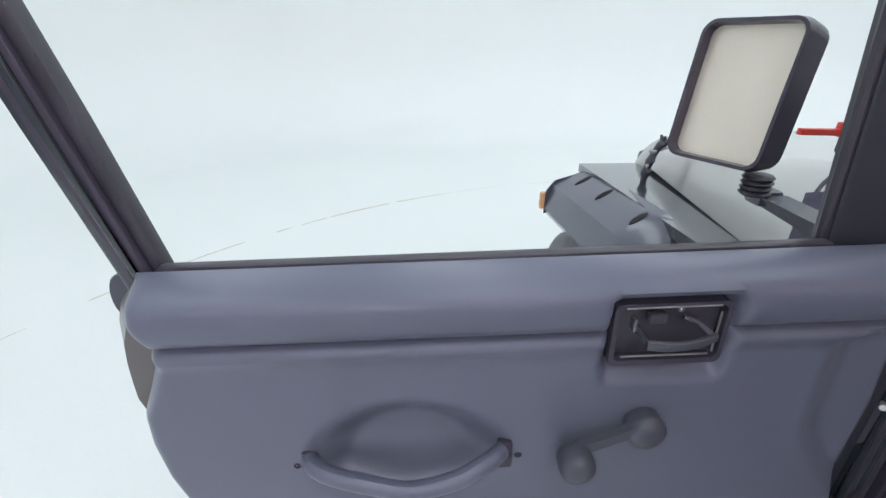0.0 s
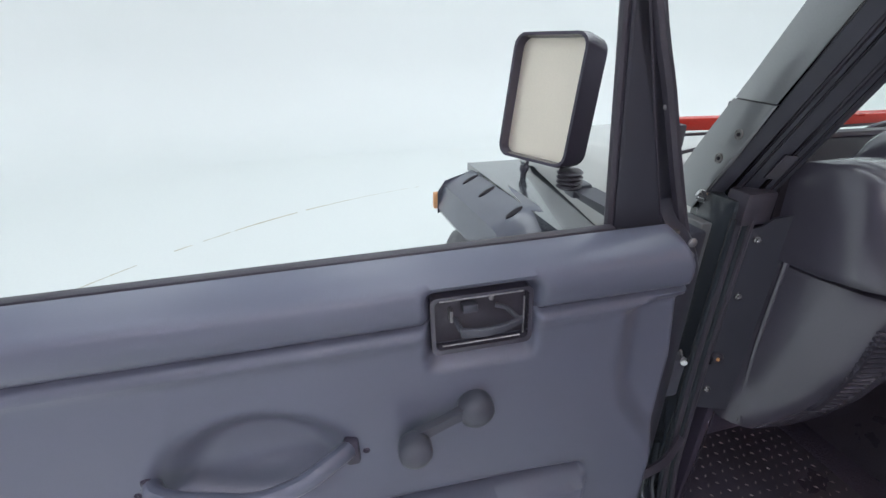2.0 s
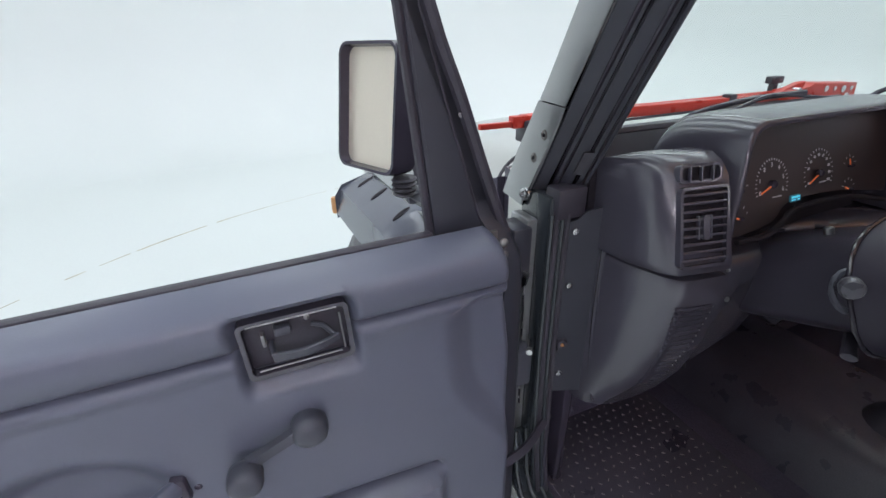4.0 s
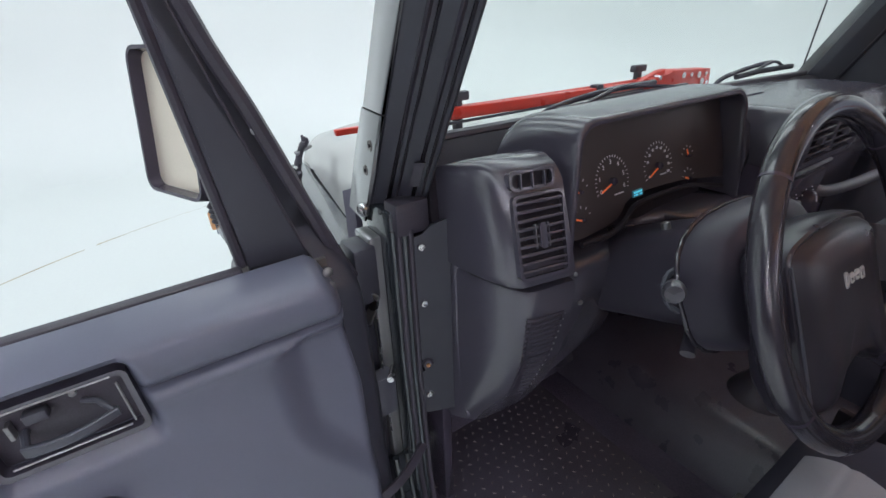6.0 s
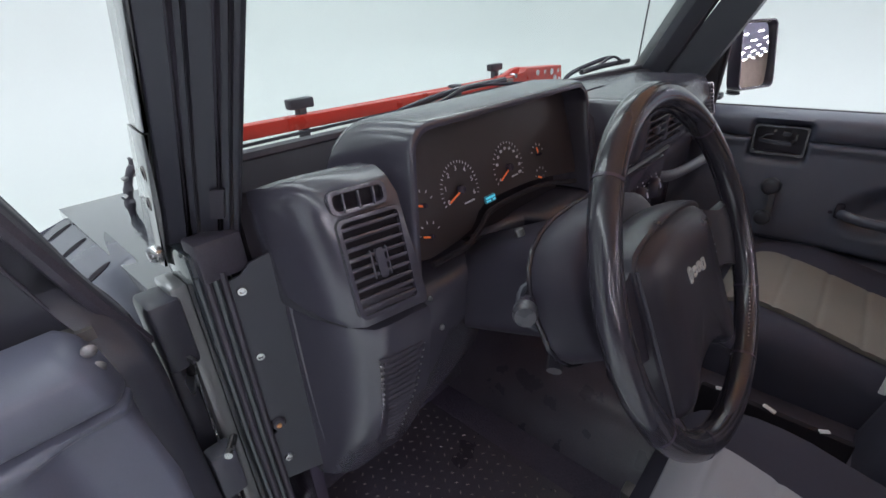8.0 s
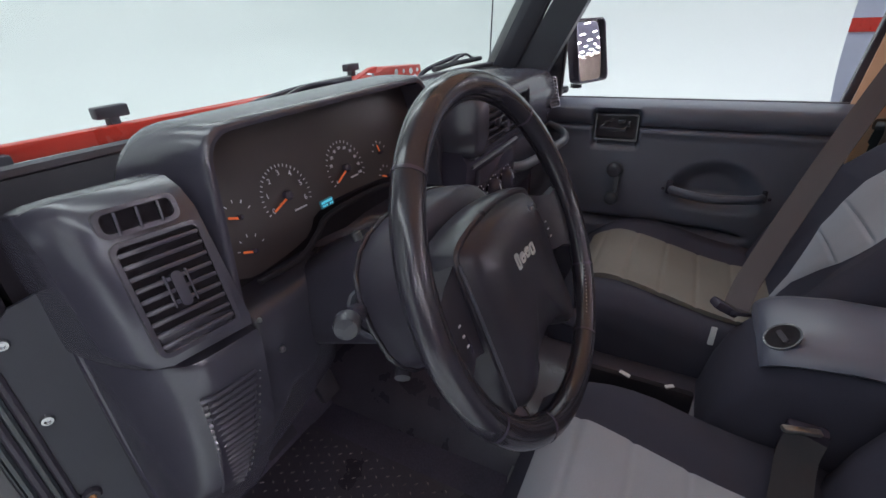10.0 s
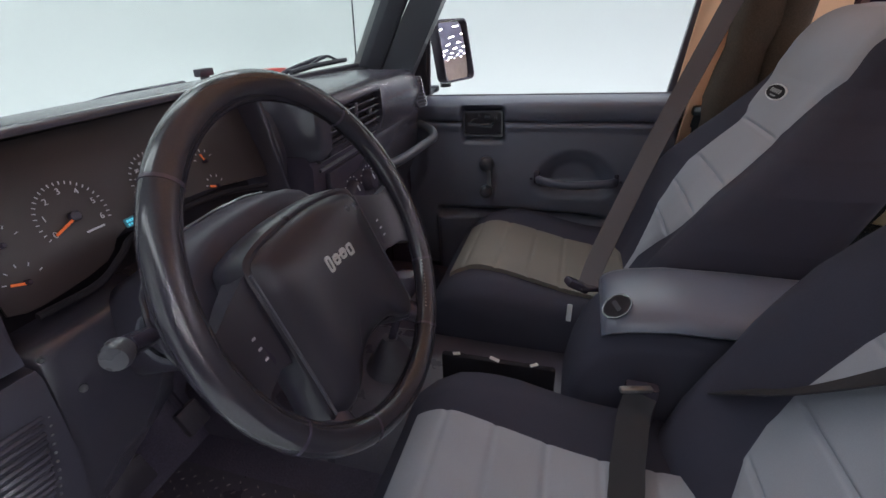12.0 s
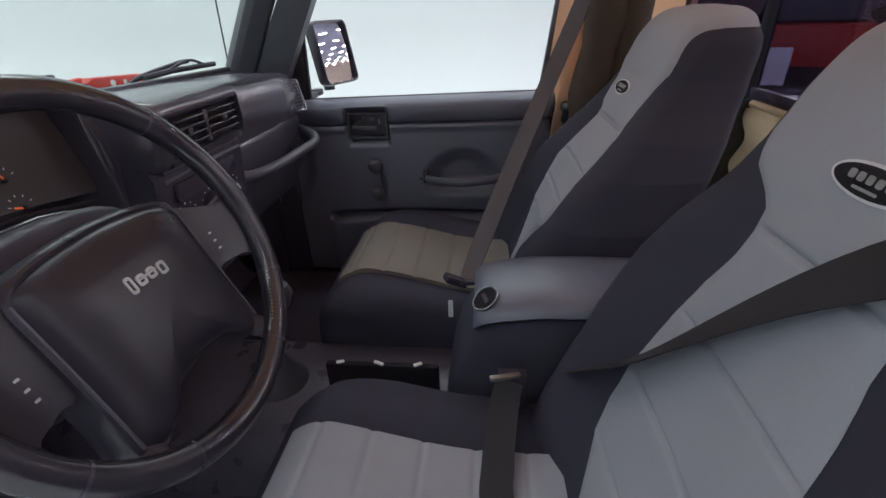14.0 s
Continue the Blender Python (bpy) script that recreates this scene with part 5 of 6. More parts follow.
for x in (1.262, 1.335, 1.408):
    kb = part("climate_knob", lathe([(0.023, 0), (0.022, 0.012), (0.017, 0.018), (0.004, 0.019)], 24, axes((x, 0.219, 1.035), (1, 0, 0), (0, 0.1, 1), (0, -1, 0.1))), M_BLACK, dash)
    part("knob_mark", moved(box((0, 0.010, 0), (0.003, 0.014, 0.001), 0, 1), axes((x, 0.1995, 1.037), (0.9, 0, 0.5), (-0.5, 0.1, 0.9), (0, -1, 0.1))), M_MARK, kb)
    for k in range(9):
        a = radians(200 - 27.5 * k)
        part("scale_mark", moved(box((0, 0, 0), (0.0022, 0.0022, 0.001), 0, 1), axes((x + 0.030 * math.cos(a), 0.2185, 1.035 + 0.030 * math.sin(a)), (1, 0, 0), (0, 0, 1), (0, -1, 0))), M_MARK, kb)
# passenger side: glove box, grab bar, end vent
part("glove_box", loft([[(x, y, z) for y, z in ((0.40, 0.86), (0.40, 1.085), (0.285, 1.085), (0.275, 1.07), (0.285, 0.95), (0.33, 0.86))] for x in (1.475, 1.925)]), M_DASH, dash, "dark glove box", sharp=50)
part("grab_bar", tube(smooth_path([(1.46, 0.270, 1.050), (1.49, 0.222, 1.036), (1.60, 0.207, 1.027), (1.72, 0.194, 1.029), (1.795, 0.188, 1.031), (1.845, 0.208, 1.040), (1.880, 0.255, 1.050)], 6), 0.0120, 10), M_FLARE, dash, "dark grab bar")
vent(1.886, 1.140, 0.042, 0.086, -0.45, 8, False, "air_vent", 0.256)

# ---- steering wheel and column ----
TILT_W = 23.4
wc = Vector((0.926, 0.028, 1.132))
wm = pose(*wc, 90 - TILT_W, 0, -1.4)
sw = thing("steering_wheel", wm, "black leather steering wheel with worn shiny rim", "steering wheel")
R0, r0 = 0.1712, 0.0145


def arc_rim(a0, a1, n, rr, bump=0.0):
    pts = [(R0 * math.cos(radians(a0 + (a1 - a0) * k / n)), R0 * math.sin(radians(a0 + (a1 - a0) * k / n)), 0) for k in range(n + 1)]
    return tube(pts, rr, 16, 0.9, (0, 0, 1))


def w(name, bm, material, parent=sw, lab="", sharp=45):
    return part(name, bm, material, parent, lab, local=True, sharp=sharp)


w("rim_core", tube([(R0 * math.cos(2 * math.pi * k / 72), R0 * math.sin(2 * math.pi * k / 72), 0) for k in range(72)], r0 * 0.90, 16, 0.9, closed=True), M_LEATHER)
for a0, a1 in ((135, 45), (-31, -62), (211, 242)):
    w("rim_grip", arc_rim(a0, a1, 30, r0 * 1.01), M_LEATHER)
for a0, a1 in ((44.5, -30.5), (135.5, 210.5), (-62.5, -117.5)):
    w("rim_wrap", arc_rim(a0, a1, 40, r0), M_LEATHER, lab="worn black leather wrap")
for a in (135, 45, -31, 211, -62, -118):
    w("rim_seam", arc_rim(a - 0.5, a + 0.5, 2, r0 * 1.04), M_BLACK)
for k in range(14):
    a = -32 - k * 1.7
    p = Vector(((R0 - r0 * 0.86) * math.cos(radians(a)), (R0 - r0 * 0.86) * math.sin(radians(a)), r0 * 0.48))
    w("stitch", box(p, (0.0022, 0.0016, 0.0016), 0.0005, 1), M_DULL)
# airbag pad
hub_out = [(-0.098, 0.030), (-0.090, 0.047), (-0.055, 0.056), (0.0, 0.060), (0.055, 0.056), (0.090, 0.047), (0.098, 0.030), (0.099, -0.030), (0.101, -0.085), (0.104, -0.118), (0.090, -0.136), (0.068, -0.128), (0.045, -0.110), (0.0, -0.102), (-0.045, -0.110), (-0.068, -0.128), (-0.090, -0.136), (-0.104, -0.118), (-0.101, -0.085), (-0.099, -0.030)]
cxh = (0.0, -0.035)


def hubring(k, z, sx=1.0):
    sm = smooth_path([(x, y, 0) for x, y in hub_out] + [(*hub_out[0], 0)], 3)[:-1]
    return [(cxh[0] + (p.x - cxh[0]) * k * sx, cxh[1] + (p.y - cxh[1]) * k, z) for p in sm]


hub = w("airbag_cover", loft([hubring(0.80, -0.070), hubring(0.98, -0.050), hubring(1.0, -0.030), hubring(0.97, -0.014), hubring(0.94, -0.012), hubring(0.91, -0.013), hubring(0.87, -0.006, 0.97), hubring(0.80, -0.001, 0.97), hubring(0.5, 0.0025, 0.97), hubring(0.15, 0.0035, 0.97)]), M_HUB, lab="flat-domed black airbag cover")
# spokes: two wide upper ones with buttons, two narrow lower ones
for s in (1, -1):
    sp = w("spoke", loft([[(s * 0.080, 0.040, -0.016), (s * 0.080, -0.058, -0.020), (s * 0.080, -0.058, -0.045), (s * 0.080, 0.040, -0.045)], [(s * 0.118, 0.024, -0.016), (s * 0.112, -0.048, -0.018), (s * 0.112, -0.048, -0.036), (s * 0.118, 0.024, -0.036)], [(s * 0.145, 0.014, -0.010), (s * 0.138, -0.052, -0.010), (s * 0.138, -0.052, -0.024), (s * 0.145, 0.014, -0.024)], [(s * 0.172, 0.022, 0.000), (s * 0.160, -0.066, 0.000), (s * 0.160, -0.066, -0.010), (s * 0.172, 0.022, -0.010)]]), M_HUB)
    bp = w("button_pad", prism(rounded(0.026, 0.040, 0.008), 0.003, pose(s * 0.123, -0.022, -0.0190, 0, -s * 8, 0)), M_BLACK, sp)
    for k in range(3):
        w("button_mark", box((s * 0.123, -0.011 - 0.010 * k, -0.0155), (0.012, 0.0022, 0.001), 0.0003, 1), M_MARK, bp)
    w("spoke", tube([(s * 0.084, -0.106, -0.030), (s * 0.090, -0.126, -0.020), (s * 0.099, -0.146, -0.005)], [0.016, 0.015, 0.013], 12, 0.7), M_BLACK)
    w("hub_crease", tube(smooth_path([(s * 0.0915, 0.032, -0.0112), (s * 0.0925, -0.03, -0.0112), (s * 0.0940, -0.085, -0.0112), (s * 0.0955, -0.116, -0.0112)], 5), 0.0018, 6), M_FLARE, hub)
# silver maker's mark as plain bars
for x, wd, h, y in ((-0.020, 0.008, 0.017, -0.001), (-0.008, 0.010, 0.011, -0.002), (0.005, 0.010, 0.011, -0.002), (0.018, 0.010, 0.013, -0.004)):
    w("emblem_bar", moved(ring_plate(rounded(wd, h, 0.003, 3), rounded(wd - 0.005, h - 0.006, 0.001, 3), 0.0016), pose(x + 0.002, y - 0.002, 0.0025)), M_SILVER, hub)
w("emblem_bar", box((0.002, -0.003, 0.0038), (0.022, 0.0022, 0.0012), 0.0004, 1), M_SILVER, hub)

col = thing("steering_column", pose(0.935, 0.15, 1.05), "black plastic steering column shroud with a stalk", "steering column")
cd = Vector((0, math.cos(radians(TILT_W)), -math.sin(radians(TILT_W))))
cu = Vector((0, math.sin(radians(TILT_W)), math.cos(radians(TILT_W))))
cx = Vector((1, 0, 0))


def col_ring(d, rx, ry, sq=0.6):
    c = wc + cd * d
    out = []
    for k in range(24):
        a = 2 * math.pi * k / 24
        ca, sa = math.cos(a), math.sin(a)
        out.append(c + cx * (rx * math.copysign(abs(ca) ** sq, ca)) + cu * (ry * math.copysign(abs(sa) ** sq, sa)))
    return out


part("shroud", loft([col_ring(0.060, 0.070, 0.050, 0.8), col_ring(0.064, 0.108, 0.072, 0.75), col_ring(0.070, 0.116, 0.078, 0.7), col_ring(0.106, 0.124, 0.084, 0.7), col_ring(0.112, 0.123, 0.083, 0.7), col_ring(0.115, 0.118, 0.079, 0.7), col_ring(0.116, 0.084, 0.066), col_ring(0.19, 0.080, 0.064), col_ring(0.34, 0.070, 0.056)]), M_SHROUD, col, "black column shroud", sharp=50)
part("shroud_edge", tube(col_ring(0.110, 0.1245, 0.0845, 0.7), 0.0030, 8, closed=True), M_LEATHER, col)
st = part("stalk", tube([wc + cd * 0.135 - cx * 0.06 + cu * 0.01, wc + cd * 0.118 - cx * 0.12 + cu * 0.020, wc + cd * 0.090 - cx * 0.160 + cu * 0.031], [0.009, 0.0085, 0.010], 12), M_BLACK, col, "black turn-signal stalk")
part("stalk_knob", lathe([(0.007, -0.004), (0.011, 0.0), (0.0115, 0.009), (0.0095, 0.014), (0.003, 0.0152)], 20, Matrix.Translation(wc + cd * 0.088 - cx * 0.163 + cu * 0.032) @ Vector((-0.8, -0.5, 0.1)).to_track_quat("Z", "Y").to_matrix().to_4x4()), M_KNOB, st, "dull grey knob")
part("tilt_lever", tube([wc + cd * 0.15 - cx * 0.05 - cu * 0.062, wc + cd * 0.13 - cx * 0.10 - cu * 0.075], [0.008, 0.009], 8, 0.6), M_RUBBER, col)
part("hazard_knob", lathe([(0.006, 0), (0.006, 0.016), (0.003, 0.018)], 12, Matrix.Translation(wc + cd * 0.176 - cx * 0.024 + cu * 0.056) @ cu.to_track_quat("Z", "Y").to_matrix().to_4x4()), M_DULL, col)
part("stalk_boot", tube([wc + cd * 0.115 - cx * 0.115 + cu * (0.012 + 0.024 * math.sin(a)) + cd * 0.0 - cx * (0.012 * math.cos(a)) + cd * (0.010 * math.cos(a)) for a in (2 * math.pi * k / 16 for k in range(16))], 0.004, 6, closed=True), M_FLARE, col)


# ---- seats ----
def seat(name, cx0, label, fore, lift, seat_cover, ahead, full=0.0):
    """fore: how much further forward the head leans; lift: how much higher the seams sit; ahead: how much longer the cushion is."""
    t = thing(name, pose(cx0, -0.25, 0.53), label, "car seat", "front seats")
    W0 = 0.262

    def ztop(y):
        return 0.735 + 0.055 * ease(-0.30, 0.02, y)

    # cushion: rounded slab
    def cush(wd, y0, y1, up, lowz, rnd):
        rings = []
        for k in range(15):
            q = k / 14
            y = y0 + (y1 - y0) * q
            zt = ztop(y) + up - 0.055 * max(0, (q - 0.80) / 0.20) ** 2
            sh = 1 - 0.10 * max(0, (q - 0.75) / 0.25) ** 2
            ww = wd * sh
            bo = 0.026 * ease(0.05, 0.30, q) * (1 - ease(0.62, 0.92, q))
            rings.append([(cx0 + a * ww, y, z) for a, z in ((-1, lowz), (-1, zt - rnd), (-0.97, zt - rnd * 0.4 + bo * 0.6), (-0.88, zt - rnd * 0.08 + bo), (-0.72, zt - 0.003 + bo * 0.8), (-0.54, zt - 0.004), (0, zt), (0.54, zt - 0.004), (0.72, zt - 0.003 + bo * 0.8), (0.88, zt - rnd * 0.08 + bo), (0.97, zt - rnd * 0.4 + bo * 0.6), (1, zt - rnd), (1, lowz))])
        return loft(rings)
    part("cushion", cush(W0, -0.46, 0.055 + ahead, 0.0, 0.60, 0.055), M_NEO_BLACK, t, "black neoprene cushion cover", sharp=60)

    def gc(s, q):
        x = -0.135 + 0.27 * s
        y = -0.46 + (0.490 + ahead) * q
        z = ztop(y) + 0.0045 - 0.055 * max(0, (q - 0.84) / 0.20) ** 2
        # soft channels between ribs sewn across
        ch = abs((y / 0.078) % 1 - 0.5) * 0.078
        z -= 0.0030 * math.exp(-(ch / 0.0045) ** 2) - 0.003
        return (cx0 + x, y, z)
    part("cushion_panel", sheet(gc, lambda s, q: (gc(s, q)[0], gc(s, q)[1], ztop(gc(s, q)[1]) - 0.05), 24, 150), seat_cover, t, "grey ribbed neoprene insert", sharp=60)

    # backrest: level sections from the hip to the rounded head
    YC = [(0.68, -0.378), (0.80, -0.425), (0.90, -0.472), (1.0, -0.522), (1.10, -0.570), (1.20, -0.606), (1.28, -0.634), (1.335, -0.652)]
    BOL = [(0.68, 0.045), (0.87, 0.052), (1.0, 0.046), (1.1, 0.028), (1.18, 0.006), (1.24, 0.0), (1.34, 0.0)]
    YB = [(0.68, -0.55), (0.95, -0.66), (1.09, -0.716), (1.2, -0.757), (1.28, -0.772), (1.335, -0.765)]
    WID = [(0.68, 0.225), (0.80, 0.252), (0.95, 0.262), (1.05, 0.250), (1.11, 0.226), (1.16, 0.196), (1.21, 0.176), (1.29, 0.165), (1.335, 0.156)]
    YC = [(z, y + fore * ease(0.85, 1.2, z)) for z, y in YC]
    YB = [(z, y + fore * ease(0.85, 1.2, z)) for z, y in YB]
    YC = [(z, y + full * lerp([(0.68, 1.0), (0.92, 1.0), (1.0, 0.80), (1.1, 0.26), (1.2, 0.0), (1.34, 0.0)], z)) for z, y in YC]
    ZTOP, ZR = 1.322, 0.075
    GW = [(0.68, 0.020), (0.76, 0.045), (0.80, 0.078), (0.83, 0.107), (0.88, 0.121), (0.93, 0.126), (0.98, 0.121), (1.02, 0.116), (1.07, 0.104), (1.11, 0.090), (1.138, 0.086), (1.160, 0.088), (1.172, 0.100), (1.190, 0.130), (1.22, 0.148), (1.33, 0.136)]
    LINES = [z + lift for z in (0.815, 0.905, 1.005, 1.123)]
    if full:
        GW = [(0.68, 0.0), (0.80, 0.020), (0.86, 0.062), (0.90, 0.097), (0.95, 0.118), (1.0, 0.125), (1.05, 0.119), (1.10, 0.106), (1.12, 0.105), (1.135, 0.118), (1.16, 0.124), (1.19, 0.130), (1.22, 0.148), (1.33, 0.136)]
        LINES = [0.890, 0.952, 1.016, 1.108]
    NF, NS, NB = 44, 10, 12

    def front_y(x, z):
        k = abs(x) / lerp(WID, z)
        edge = -0.012 - 0.010 * ease(1.05, 1.2, z)
        return lerp(YC, z) + lerp(BOL, z) * float(np.interp(k, (0, 0.42, 0.62, 0.80, 0.93, 1.0), (0, 0.06, 0.55, 1.0, 0.80, 0.30))) + edge * max(0, (k - 0.72) / 0.28) ** 2.4

    def ring(z):
        """Points round the backrest at a height, with the head drawn in towards its top."""
        wd, yb, zc = lerp(WID, z), lerp(YB, z), min(z, ZTOP)
        k = max(0.0, (zc - (ZTOP - ZR)) / ZR)
        k = (1 - k ** 2.3) ** (1 / 2.3)
        fr = [-1 + 2 * i / NF for i in range(NF + 1)]
        out = [(a * wd, front_y(a * wd, z)) for a in fr]
        ye = out[-1][1]
        out += [(wd * (1 + 0.035 * math.sin(math.pi * i / NS)), ye + (yb + 0.03 - ye) * i / NS) for i in range(1, NS + 1)]
        out += [(wd * math.cos(math.pi * i / NB), yb + 0.03 - 0.035 * math.sin(math.pi * i / NB) ** 0.7) for i in range(1, NB)]
        out += [(-wd * (1 + 0.035 * math.sin(math.pi * i / NS)), ye + (yb + 0.03 - ye) * i / NS) for i in range(NS, 0, -1)]
        ym = (lerp(YC, z) + yb) / 2
        kx = 0.62 + 0.38 * k if k > 0 else 0.0
        return [Vector((cx0 + x * max(kx, 0.02), ym + (y - ym) * max(0.15 + 0.85 * k if k > 0 else 0, 0.02), zc)) for x, y in out]

    levels = [0.68 + (ZTOP - ZR - 0.68) * i / 230 for i in range(231)] + [ZTOP - ZR + ZR * math.sin(radians(90 * i / 14)) for i in range(1, 15)]
    shell = loft([ring(z) for z in levels] + [[(cx0 + (p.x - cx0) * 0.5, fore - 0.705 + (p.y - fore + 0.705) * 0.5, ZTOP + 0.003) for p in ring(ZTOP)]])
    bmesh.ops.recalc_face_normals(shell, faces=shell.faces)
    shell.normal_update()
    shell.verts.index_update()

    def grey(p):
        """Metres inside the grey cover's outline: a front insert that widens into the head."""
        f1 = min(lerp(GW, p.z) - abs(p.x - cx0), (p.y - (lerp(YC, p.z) - 0.030)) * 1.5)
        f2 = p.z - 1.294
        h = max(0.03 - abs(f1 - f2), 0) / 0.03
        return max(f1, f2) + h * h * 0.03 / 4

    cover, seen = bmesh.new(), {}

    def lay(p, nrm):
        f = grey(p)
        up = 0.0055 * ease(0, 0.016, f) + 0.0008
        if p.z < 1.2:
            for L in LINES:
                up -= 0.0062 * math.exp(-((p.z - L) / 0.0030) ** 2) * ease(0, 0.02, f)
        return p + nrm * up

    def vert(key, p, nrm):
        if key not in seen:
            seen[key] = cover.verts.new(lay(p, nrm))
        return seen[key]

    for fc in shell.faces:
        poly = []
        vs = fc.verts[:]
        for a, b in zip(vs, vs[1:] + vs[:1]):
            ga, gb_ = grey(a.co), grey(b.co)
            if ga >= 0:
                poly.append(vert(a.index, a.co, a.normal))
            if (ga >= 0) != (gb_ >= 0):
                k = ga / (ga - gb_)
                poly.append(vert((min(a.index, b.index), max(a.index, b.index)), a.co.lerp(b.co, k), a.normal.lerp(b.normal, k)))
        if len(set(poly)) > 2:
            cover.faces.new(list(dict.fromkeys(poly)))
    part("backrest", shell, M_NEO_BLACK, t, "black neoprene backrest cover", sharp=60)
    part("back_panel", cover, M_NEO_GREY, t, "grey channelled neoprene insert and head cover with sewn seams", sharp=70)
    # oval badge with plain bars
    up_b = Vector((0, lerp(YC, 1.20) - lerp(YC, 1.14), 0.06)).normalized()
    bx, bz, bk = (0.040, 1.172, 1.22) if full else (0.0, 1.180 + 1.6 * lift, 1.0)
    bm_ = axes((cx0 + bx, front_y(bx, bz) + 0.0052, bz), (-1, 0, 0), up_b, Vector((-1, 0, 0)).cross(up_b)) @ Matrix.Diagonal((bk, bk, 1, 1))
    oval = lambda a, b: [(a * math.cos(2 * math.pi * k / 28), b * math.sin(2 * math.pi * k / 28)) for k in range(28)]
    bd = part("badge", prism(oval(0.040, 0.0135), 0.0040, bm_), M_WHITE, t, "white-edged black oval badge")
    part("badge_field", prism(oval(0.0365, 0.0112), 0.0048, bm_), M_NEAR_BLACK, bd)
    for k in range(5):
        part("badge_bar", prism(rounded(0.0065, 0.0068, 0.0018, 2, -0.018 + 0.009 * k, 0.0018), 0.0054, bm_), M_KNOB_PALE, bd)
    part("badge_bar", prism(rounded(0.024, 0.0022, 0.001, 2, 0, -0.0062), 0.0054, bm_), M_KNOB_PALE, bd)
    # pedestal and rails
    part("seat_base", box((cx0, -0.20, 0.575), (0.40, 0.42, 0.09), 0.01), M_BLACK, t)
    for dx in (-0.17, 0.17):
        part("seat_rail", box((cx0 + dx, -0.18, 0.542), (0.04, 0.52, 0.028), 0.005), M_DULL, t)
    return t


seat("bucket_seat", 0.93, "grey and black neoprene covered bucket seat behind the steering wheel", 0.045, 0.022, M_NEO_GREY, -0.018)
seat("bucket_seat", 1.65, "grey, shade-darkened olive and black neoprene covered bucket seat beside the passenger door", 0.0, 0.0, M_NEO_OLIVE_SHADED, 0.045, 0.052)

# ---- console ----
con = thing("center_console", pose(XC, -0.43, 0.586), "dark grey padded centre console with a lock", "console")


def con_ring(y, zt, w2, low):
    return [(XC + x, y - 0.03, z - 0.014) for x, z in ((-w2 - 0.015, low), (-w2, zt - 0.05), (-w2 + 0.008, zt - 0.018), (-w2 + 0.03, zt - 0.003), (0, zt + 0.003), (w2 - 0.03, zt - 0.003), (w2 - 0.008, zt - 0.018), (w2, zt - 0.05), (w2 + 0.015, low))]


CONP = ((-0.185, 0.72, 0.086, 0.62), (-0.198, 0.80, 0.088, 0.62), (-0.215, 0.855, 0.090, 0.62), (-0.24, 0.892, 0.092, 0.62), (-0.28, 0.912, 0.093, 0.62), (-0.34, 0.922, 0.094, 0.62), (-0.45, 0.924, 0.094, 0.62), (-0.60, 0.920, 0.092, 0.62), (-0.63, 0.89, 0.088, 0.62))
part("console_body", loft([con_ring(y, zt - 0.014, w2, lo) for y, zt, w2, lo in CONP]), M_NEO_BLACK, con, "black console body", sharp=60)


def lid_ring(y, zt, w2):
    return [(XC + x, y - 0.03, z - 0.014) for x, z in ((-w2 + 0.010, zt - 0.026), (-w2 + 0.002, zt - 0.018), (-w2 + 0.009, zt - 0.005), (-w2 + 0.03, zt + 0.004), (0, zt + 0.008), (w2 - 0.03, zt + 0.004), (w2 - 0.009, zt - 0.005), (w2 - 0.002, zt - 0.018), (w2 - 0.010, zt - 0.026))]


part("console_lid", loft([lid_ring(y, zt, w2) for y, zt, w2 in ((-0.236, 0.898, 0.088), (-0.243, 0.905, 0.092), (-0.256, 0.912, 0.094), (-0.28, 0.919, 0.096), (-0.34, 0.928, 0.097), (-0.45, 0.930, 0.097), (-0.58, 0.928, 0.096), (-0.615, 0.915, 0.092))]), M_TRIM, con, "dark grey padded lid", sharp=60)
lk_n = Vector((-0.25, 0.55, 0.85)).normalized()
lk_x = Vector((0.95, 0.3, 0)).normalized()
lk_y = lk_n.cross(lk_x)
lock = axes((1.2350, -0.2858, 0.9055), lk_y.cross(lk_n), lk_y, lk_n)
lk = part("console_latch", ring_plate([(0.0245 * math.cos(a), 0.0255 * math.sin(a)) for a in (2 * math.pi * k / 28 for k in range(28))], [(0.0220 * math.cos(a), 0.0225 * math.sin(a)) for a in (2 * math.pi * k / 28 for k in range(28))], 0.0018, lock), M_DASH, con, "round lock with a bright rim")
part("latch_core", prism([(0.0222 * math.cos(a), 0.0226 * math.sin(a)) for a in (2 * math.pi * k / 28 for k in range(28))], 0.0010, lock), M_NEAR_BLACK, lk)
part("latch_tab", prism(rounded(0.026, 0.008, 0.003), 0.0022, lock), M_SHROUD, lk)
part("tray_rail", box((1.243, -0.090, 0.700), (0.014, 0.22, 0.092), 0.005), M_NEAR_BLACK, con)
# clips in flat white, with bright glints put into their colour
for y, turn, long in ((-0.160, 40, 0.018), (-0.085, -18, 0.020), (-0.010, 24, 0.015)):
    part("glint_clip", box((1.242, y, 0.7480), (0.007, long, 0.003), 0.0012, 2, pose(0, 0, 0, 8, -12, turn)), M_WHITE, con)

sh = thing("gear_shifter", pose(1.27, 0.14, 0.68), "black gear shifter with a boot on the tunnel", "gear lever")
part("boot", lathe([(0.060, 0.0), (0.052, 0.015), (0.040, 0.03), (0.030, 0.05), (0.016, 0.075)], 20, pose(1.27, 0.14, 0.665)), M_RUBBER, sh)
